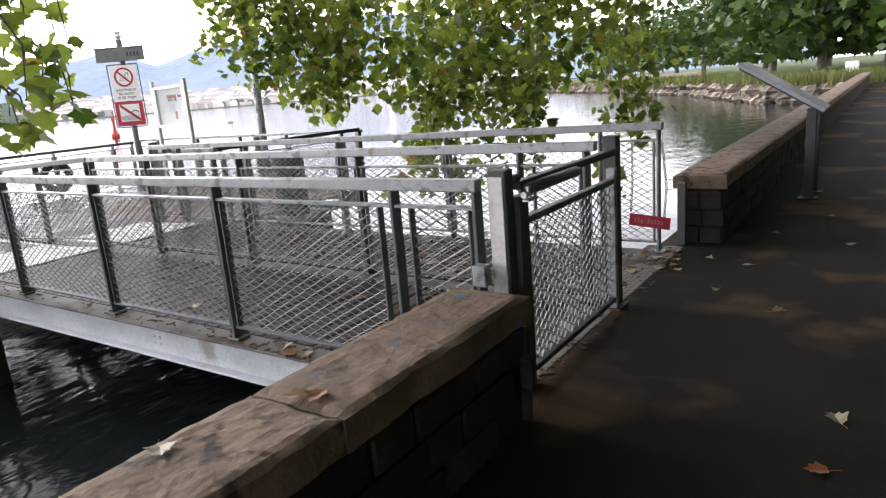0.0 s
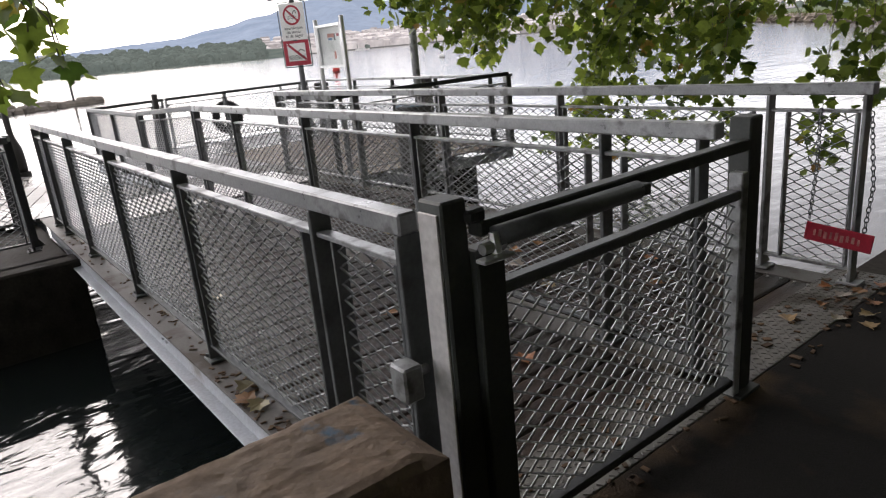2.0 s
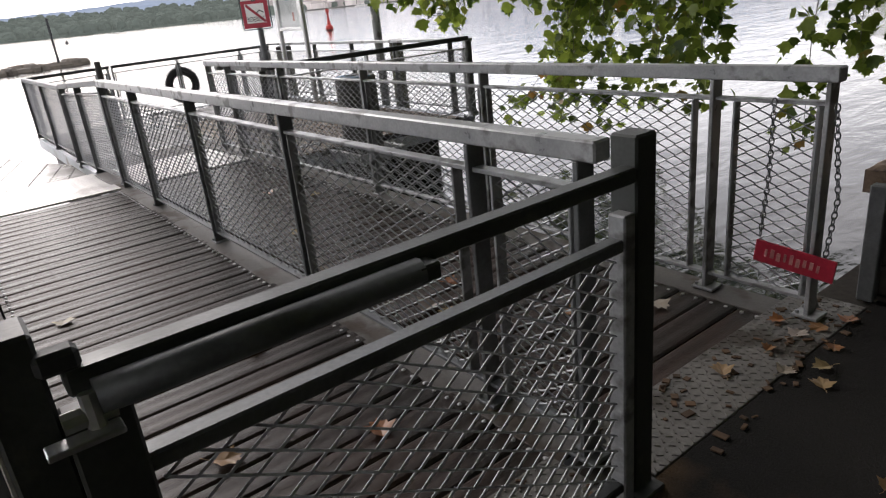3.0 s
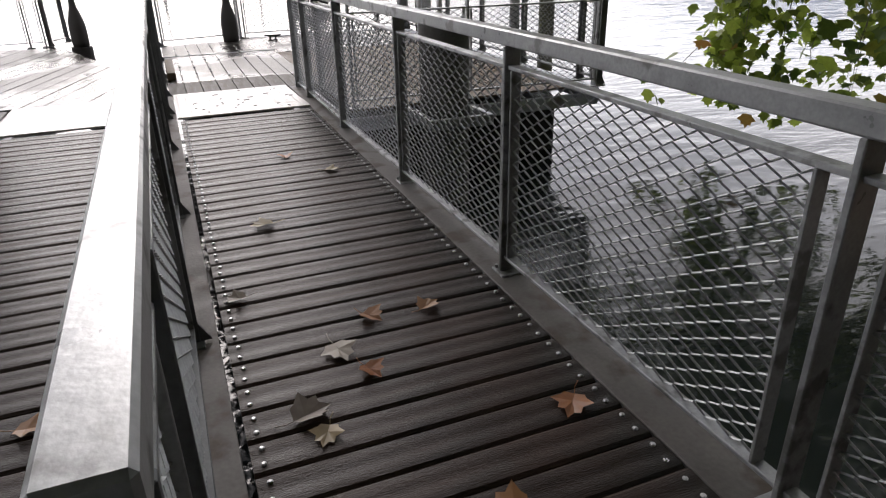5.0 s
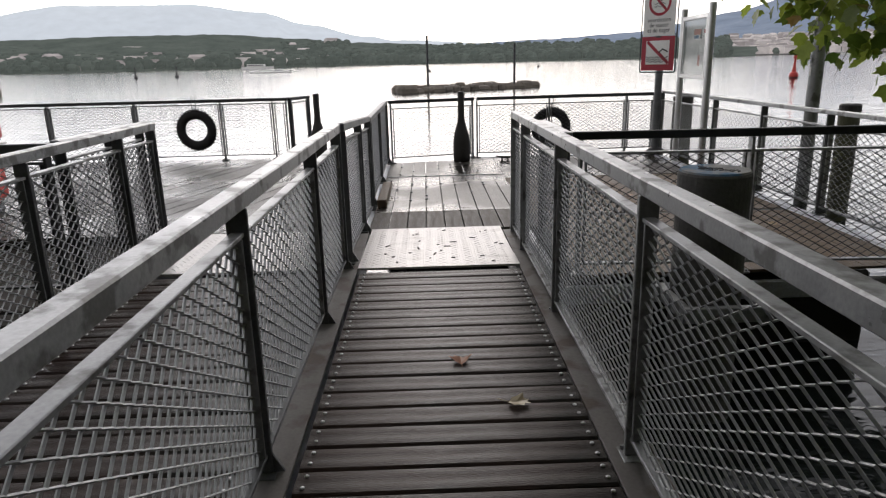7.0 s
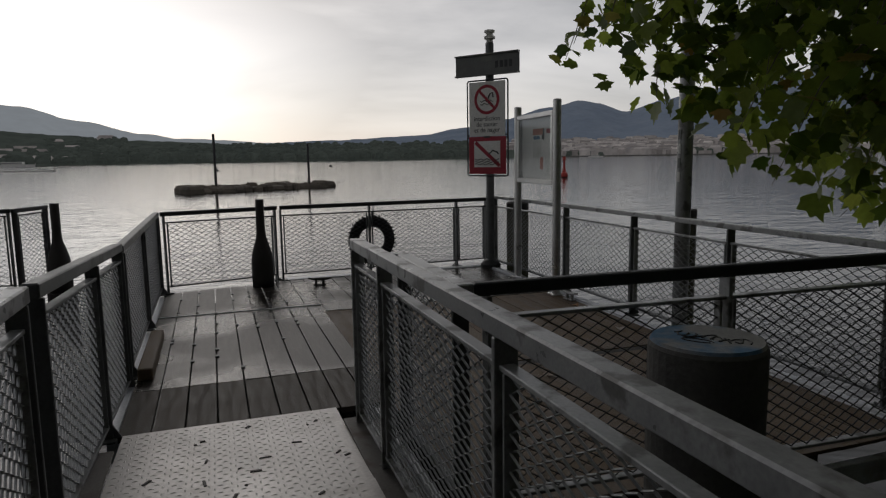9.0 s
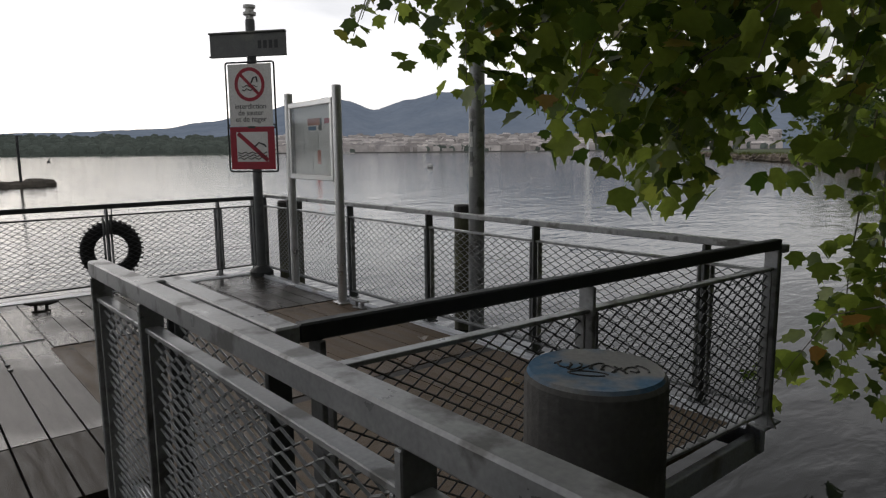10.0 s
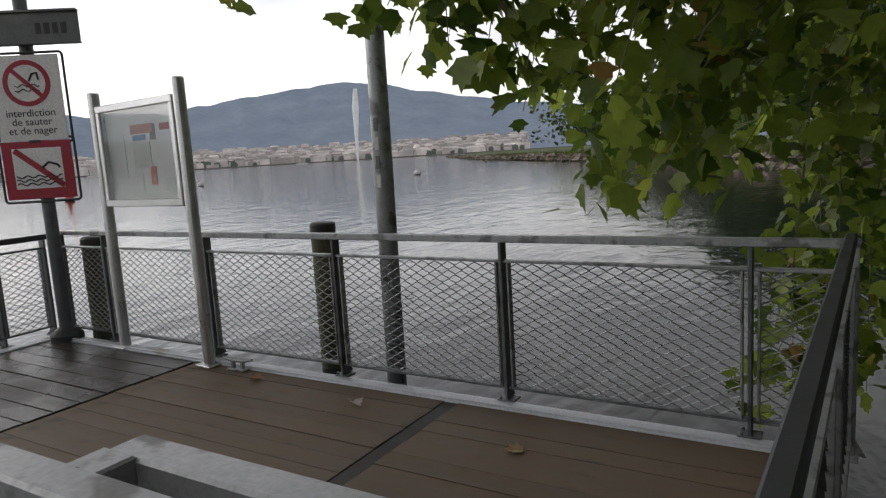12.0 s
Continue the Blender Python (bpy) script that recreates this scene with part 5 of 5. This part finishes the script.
for (x0, y0), (x1, y1) in zip(sh, sh[1:]):
    d = math.hypot(x1 - x0, y1 - y0)
    step = 0.5 if d < 40 else 1.4
    for k in range(int(d / step)):
        u = lr.random()
        for row in range(2):
            r = lr.uniform(0.3, 0.75) * (1 if step < 1 else 1.8)
            c = Vector((x0 + (x1 - x0) * u + row * 0.9 + lr.uniform(-0.6, 0.6), y0 + (y1 - y0) * u + lr.uniform(-0.5, 0.5), WATER_Z + 0.12 + row * 0.55))
            vs = []
            for i in range(5):
                for j in range(3):
                    a, e = i * 2 * math.pi / 5 + j * 0.5, (-0.7, 0.15, 0.9)[j]
                    q = r * lr.uniform(0.75, 1.2)
                    vs.append(c + Vector((q * math.cos(a) * math.cos(e), q * math.sin(a) * math.cos(e), q * 0.7 * math.sin(e))))
            fs = []
            for i in range(5):
                n = (i + 1) % 5
                fs += [(i * 3, n * 3, n * 3 + 1, i * 3 + 1), (i * 3 + 1, n * 3 + 1, n * 3 + 2, i * 3 + 2)]
            fs.append(tuple(i * 3 + 2 for i in range(5)))
            rocks.add(vs, fs)
tagged(part("shore_rocks", rocks, ROCK), "jumbled brown rocks along the park shore", "rocks", kind="stuff")

blades = []
gv, gf = [], []
for k in range(16000):
    u = lr.random()
    i = min(3, int(lr.random() * 3.4))
    (x0, y0), (x1, y1) = sh[i], sh[i + 1]
    off = lr.uniform(0.5, 9.0)
    bx, by = x0 + (x1 - x0) * u + off * 0.75, y0 + (y1 - y0) * u + off * 0.45
    h, a = lr.uniform(0.3, 0.95) * (1 if off < 5 else 0.5), lr.uniform(0, 6.28)
    w = 0.045 + 0.10 * (i > 1)
    n = len(gv)
    lean = lr.uniform(-0.2, 0.2)
    gv += [(bx - w * math.cos(a), by - w * math.sin(a), -0.1), (bx + w * math.cos(a), by + w * math.sin(a), -0.1), (bx + lean, by + lean, h)]
    gf.append((n, n + 1, n + 2))
tagged(part("long_grass", Geo().add(gv, gf), BANK), "tall yellow-green grass on the bank", "grass", kind="stuff")


def park_tree(x, y, h, w, seed, label, clumps=420):
    r = random.Random(seed)
    th = thing("park_tree", label, "tree", pose(x, y, 0), "park trees")
    g = Geo()
    limb(g, [(0, 0, -0.1), (r.uniform(-0.2, 0.2), 0, h * 0.25), (r.uniform(-0.4, 0.4), 0.2, h * 0.6)], h * 0.035, h * 0.012, 8)
    for k in range(5):
        a = r.uniform(0, 6.28)
        limb(g, [(0, 0, h * 0.25), (math.cos(a) * w * 0.2, math.sin(a) * w * 0.2, h * 0.45), (math.cos(a) * w * 0.38, math.sin(a) * w * 0.38, h * r.uniform(0.5, 0.7))], h * 0.014, h * 0.004, 6)
    part("trunk", g, BARK, th)
    pl = []
    blobs = [(r.uniform(-0.36, 0.36) * w, r.uniform(-0.36, 0.36) * w, h * r.uniform(0.22, 0.86), r.uniform(0.16, 0.28) * w) for _ in range(20)]
    for k in range(clumps * 4):
        bx, by, bz, br = blobs[r.randrange(len(blobs))]
        v = Vector((r.gauss(0, 1), r.gauss(0, 1), r.gauss(0, 0.8))).normalized() * br * r.uniform(0.6, 1.08)
        pl.append((bx + v.x, by + v.y, max(h * 0.13, bz + v.z), r.uniform(0.6, 1.2) * h * 0.085, r.uniform(0.2, 0.9)))
    tagged(part("crown", leaves_mesh("park_leaves", pl, FARLEAF, seed), None, th), kind="stuff")
    return th


k = 0
for x, y, h, w in ((4, 70, 12, 13), (-7, 84, 13, 14), (10, 58, 13, 13), (-14, 100, 13, 13), (-1, 95, 16, 16), (16, 78, 15, 15), (8, 110, 17, 18), (-22, 128, 15, 16), (-10, 130, 18, 18), (22, 52, 14, 14), (-34, 150, 14, 16), (-50, 190, 16, 20), (20, 105, 18, 18), (-75, 240, 18, 24), (30, 75, 16, 16), (-110, 300, 20, 28), (-28, 190, 20, 24), (9, 150, 22, 26)):
    park_tree(x, y, h * 1.25, w * 1.3, 100 + k, "broad leafy park tree on the lawn" if k % 3 else "tall dark green park tree", 420 if y < 120 else 260)
    k += 1
hedge_wall = tagged(part("shore_wall", Geo().box((-31, 104, 0.1), (0.8, 34, 1.8), 0.1, Matrix.Rotation(radians(38), 3, "Z")), ROCK), "low brown stone wall on the park shore", "wall", kind="structure")
for x, y in ((-3.0, 60), (2.2, 66)):
    tagged(part("stone_block", Geo().box((x, y, 0.55), (0.9, 0.7, 1.0), 0.06), WHITE), "white block standing on the lawn", "block", "white blocks")


# ---- on the lake ----
def jetty(x0, y0, x1, y1, w, h, label, poles):
    th = thing("stone_jetty", label, "breakwater", pose(0, 0, 0))
    d = Vector((x1 - x0, y1 - y0))
    n = int(d.length / 0.9)
    nrm = Vector((-d.y, d.x)).normalized()
    ang = math.atan2(d.y, d.x)
    for i in range(n):
        for row in (-1, 0, 1):
            u = (i + 0.5 + 0.2 * row) / n
            c = Vector((x0, y0)) + d * u + nrm * row * w / 3
            hh = h * lr.uniform(0.55, 1.2)
            part("stone", Geo().box((c.x, c.y, WATER_Z + hh / 2 - 0.3), (lr.uniform(0.7, 1.6), w / 3 * lr.uniform(0.8, 1.15), hh + 0.6), 0.28, Matrix.Rotation(ang + lr.uniform(-0.3, 0.3), 3, "Z") @ Matrix.Rotation(lr.uniform(-0.12, 0.12), 3, "X")), LOGS, th)
    for u, hp in poles:
        c = Vector((x0, y0)) + d * u
        part("pole", Geo().tube([(c.x, c.y, WATER_Z), (c.x + 0.05, c.y, hp)], 0.10, 8), DARK, th)
    return th


jetty(-59.5, 2.6, -66.5, 14.6, 3.0, 0.55, "low stone breakwater with two marker poles", ((0.2, 3.6), (0.86, 2.9)))
jetty(-92, -66, -84, -47, 5, 3.2, "stepped stone jetty with a marker pole", ((0.55, 7.5),))


def buoy(x, y, r, mat, label, mast=False):
    th = thing("buoy", label, "buoy", pose(x, y, WATER_Z), "buoys")
    part("float", Geo().lathe([(r * math.sin(a), -r * math.cos(a) + r * 0.5) for a in [0.15 + i * 0.315 for i in range(10)]], 16), mat, th, smooth=True)
    part("ring", Geo().lathe([(r * 1.02, r * 0.05), (r * 1.02, r * 0.2)], 16), DARK, th)
    if mast:
        part("mast", Geo().lathe([(r * 0.5, r * 1.2), (r * 0.25, r * 3.0), (r * 0.25, r * 4.2), (r * 0.45, r * 4.3), (r * 0.4, r * 5.2)], 12), mat, th)
    return th


buoy(-83, 67, 0.42, WHITE, "white mooring buoy on the lake")
buoy(-53, 75.5, 0.42, WHITE, "white mooring buoy on the lake")
buoy(-72, 42.3, 0.45, REDPLASTIC, "red channel buoy with a tall topmark", True)
buoy(-180, 6, 0.4, DARK, "small dark buoy far out")
buoy(-240, 44, 0.5, DARK, "small dark buoy far out")
for y in (-73, -62):
    buoy(-190, y, 0.55, DARK, "dark channel marker far out", True)


def boat(x, y, L, label, rot):
    th = thing("boat", label, "boat", pose(x, y, WATER_Z, 0, 0, rot))
    hull = [(-L / 2, -L * 0.08), (L * 0.3, -L * 0.09), (L / 2, 0), (L * 0.3, L * 0.09), (-L / 2, L * 0.08)]
    part("hull", Geo().prism(hull, -0.3, L * 0.07), WHITE, th)
    part("cabin", Geo().box((-L * 0.06, 0, L * 0.105), (L * 0.55, L * 0.12, L * 0.07), L * 0.01), WHITE, th)
    part("windows", Geo().box((-L * 0.06, 0, L * 0.11), (L * 0.5, L * 0.123, L * 0.02), 0.01), SLATE, th)
    return th


boat(-690, -160, 34, "long white passenger boat far across the lake", 75)
boat(-900, 560, 22, "white moored boat by the town quay", 60)
boat(-700, 760, 18, "white sailing boat by the town quay", 40)
raft = tagged(part("bathing_raft", Geo().box((-258, -52, WATER_Z + 0.3), (3, 15, 0.5), 0.1).box((-258, -52, WATER_Z + 1.1), (2.5, 15, 0.2), 0.1), WHITE), "long pale bathing raft far out", "raft")


# ---- far shores ----
def polar(az, r, z):
    a = radians(az)
    return (-math.sin(a) * r, math.cos(a) * r, z)


def ridge(name, rows, radius, mat, label, rough, seed, depth=500):
    """A hill range seen across the lake: rows of (azimuth, elevation in degrees)."""
    vs, fs = [], []
    az = rows[0][0]
    n = 0
    m = 7
    while az <= rows[-1][0]:
        for (a0, e0), (a1, e1) in zip(rows, rows[1:]):
            if a0 <= az <= a1:
                u = (az - a0) / (a1 - a0)
                e = e0 + (e1 - e0) * (u * u * (3 - 2 * u))
        e += rough * noise.noise((az * 0.9, seed, 0)) + rough * 0.5 * noise.noise((az * 3.1, seed, 4))
        H = radius * math.tan(radians(e))
        for j in range(m):
            v = j / (m - 1)
            bump = 1 + 0.10 * noise.noise((az * 0.8, v * 6, seed)) * math.sin(v * math.pi)
            vs.append(polar(az + (0.4 * noise.noise((az, v * 5, seed + 3)) if 0 < j < m - 1 else 0), radius - depth * (1 - v), -4 + H * v ** 0.85 * bump))
        n += 1
        az += 0.35
    for i in range(n - 1):
        for j in range(m - 1):
            fs.append((i * m + j, i * m + j + 1, (i + 1) * m + j + 1, (i + 1) * m + j))
    return tagged(part(name, Geo().add(vs, fs), mat, smooth=True), label, "hills", kind="structure")


# The blue and the paleness are air haze, held in colour and emission.
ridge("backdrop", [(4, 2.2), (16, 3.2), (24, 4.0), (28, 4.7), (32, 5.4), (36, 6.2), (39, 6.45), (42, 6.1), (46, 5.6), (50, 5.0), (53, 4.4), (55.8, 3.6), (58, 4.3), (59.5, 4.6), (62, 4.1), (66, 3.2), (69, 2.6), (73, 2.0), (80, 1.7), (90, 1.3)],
      3600, HILL, "wooded mountain beyond the town, blue haze painted in", 0.07, 2.0, 900)
ridge("backdrop", [(84, 1.5), (92, 1.9), (95, 2.3), (99, 3.2), (103, 4.2), (108, 4.75), (116, 4.6), (124, 3.4), (140, 2.6), (170, 1.5)], 4100, PALEHILL, "far hills under cloud, pale haze painted in", 0.06, 5.0, 700)
ridge("backdrop", [(64, 0.8), (72, 1.25), (85, 1.5), (96, 1.9), (100, 2.3), (106, 2.7), (112, 2.65), (120, 2.4), (140, 1.4), (170, 0.8)], 1450, WOODS, "dark wooded far shore with a hazy glow", 0.08, 9.0, 330)


def far_woods(count, az0, az1, top, r0, r1, seed, label):
    r = random.Random(seed)
    g = Geo()
    for k in range(count):
        az = r.uniform(az0, az1)
        dist = r.uniform(r0, r1)
        base = top(az) * (dist - r0) / (r1 - r0 + 1) * 0.8
        s = r.uniform(5, 10)
        cx, cy, cz = polar(az, dist, base * dist / 57.3 + s * 0.5)
        vs = []
        for i in range(6):
            for j, (rr, zz) in enumerate(((0.85, -0.7), (1.0, 0.05), (0.72, 0.7))):
                a = i * math.pi / 3 + j
                q = s * rr * r.uniform(0.75, 1.15)
                vs.append((cx + q * math.cos(a), cy + q * math.sin(a), cz + s * zz * r.uniform(0.8, 1.2)))
        vs.append((cx, cy, cz + s * r.uniform(0.85, 1.02)))
        fs = []
        for i in range(6):
            n = (i + 1) % 6
            fs += [(i * 3, n * 3, n * 3 + 1, i * 3 + 1), (i * 3 + 1, n * 3 + 1, n * 3 + 2, i * 3 + 2), (i * 3 + 2, n * 3 + 2, 18)]
        g.add(vs, fs)
    return tagged(part("far_woods", g, WOODS), label, "woods", kind="stuff")


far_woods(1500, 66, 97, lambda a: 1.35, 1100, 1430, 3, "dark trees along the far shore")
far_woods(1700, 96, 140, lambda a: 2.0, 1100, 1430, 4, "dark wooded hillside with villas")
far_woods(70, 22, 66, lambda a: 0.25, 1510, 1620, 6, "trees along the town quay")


def far_town(count, az0, az1, r0, r1, e_max, seed, label):
    r = random.Random(seed)
    g = Geo()
    for k in range(count):
        az, dist = r.uniform(az0, az1), r.uniform(r0, r1)
        base = e_max * ((dist - r0) / (r1 - r0)) * dist / 57.3 * 0.75
        w, dpt, h = r.uniform(14, 40), r.uniform(10, 16), r.uniform(8, 17)
        x, y, _ = polar(az, dist, 0)
        m = Matrix.Rotation(radians(az) + r.uniform(-0.4, 0.4), 3, "Z")
        g.box((x, y, base + h / 2 - 1), (w, dpt, h), 0.3, m)
        if r.random() < 0.75:
            vs = [m @ Vector(p) + Vector((x, y, base + h - 1)) for p in ((-w / 2, -dpt / 2, 0), (w / 2, -dpt / 2, 0), (w / 2, dpt / 2, 0), (-w / 2, dpt / 2, 0), (-w / 2 + 3, 0, 4), (w / 2 - 3, 0, 4))]
            g.add(vs, [(0, 1, 5, 4), (2, 3, 4, 5), (1, 2, 5), (3, 0, 4)])
    return tagged(part("far_town", g, TOWN), label, "town", kind="stuff")


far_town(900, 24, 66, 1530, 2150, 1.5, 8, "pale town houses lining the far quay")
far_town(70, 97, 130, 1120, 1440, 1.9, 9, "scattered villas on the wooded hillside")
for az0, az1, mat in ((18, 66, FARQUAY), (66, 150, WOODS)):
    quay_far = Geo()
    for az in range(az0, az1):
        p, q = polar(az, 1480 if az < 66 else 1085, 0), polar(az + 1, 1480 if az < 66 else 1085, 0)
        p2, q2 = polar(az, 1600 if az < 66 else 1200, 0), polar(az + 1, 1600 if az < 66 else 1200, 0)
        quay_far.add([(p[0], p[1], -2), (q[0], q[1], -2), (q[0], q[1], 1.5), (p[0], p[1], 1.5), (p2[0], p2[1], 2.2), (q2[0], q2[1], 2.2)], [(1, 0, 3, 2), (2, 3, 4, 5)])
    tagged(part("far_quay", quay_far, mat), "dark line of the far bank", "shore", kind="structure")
jx, jy, _ = polar(38.0, 1440, 0)
jet = tagged(part("water_jet", Geo().tube([(jx, jy, -1), (jx + 1, jy, 50), (jx + 4, jy, 110), (jx + 10, jy - 4, 146)], [2.0, 4.0, 7.0, 4.0], 12), SPRAY), "tall white fountain jet rising from the lake", "fountain")

# ---- stones of the parapets ----
def wall_stones(wall, x, y0, y1, seed):
    r = random.Random(seed)
    shapes = [Geo().box((0, 0, 0), (0.05, ln, 0.138), 0.014).mesh("stone", STONE) for ln in (0.22, 0.30, 0.38)]
    for row in range(3):
        y = y0 + (0.12 if row % 2 else 0)
        while True:
            k = r.randrange(3)
            ln = (0.22, 0.30, 0.38)[k]
            if y + ln > y1:
                break
            part("stone", shapes[k], None, wall, at=pose(x + r.uniform(-0.006, 0.006), y + ln / 2, 0.078 + row * 0.15, 0, 0, r.uniform(-1, 1)))
            y += ln + 0.012


wall_stones(wall_left, -1.352, -1.6, 2.46, 1)
wall_stones(wall_right, -1.242, 5.92, 15.0, 2)
end = Geo().box((0, 0, 0), (0.17, 0.04, 0.138), 0.014).mesh("stone", STONE)
for row in range(3):
    for k in range(2):
        part("stone", end, None, wall_right, at=pose(-1.49 + k * 0.18 + 0.02 * (row % 2), 5.892, 0.078 + row * 0.15))
        part("stone", end, None, wall_left, at=pose(-1.59 + k * 0.18 + 0.02 * (row % 2), 2.488, 0.078 + row * 0.15))
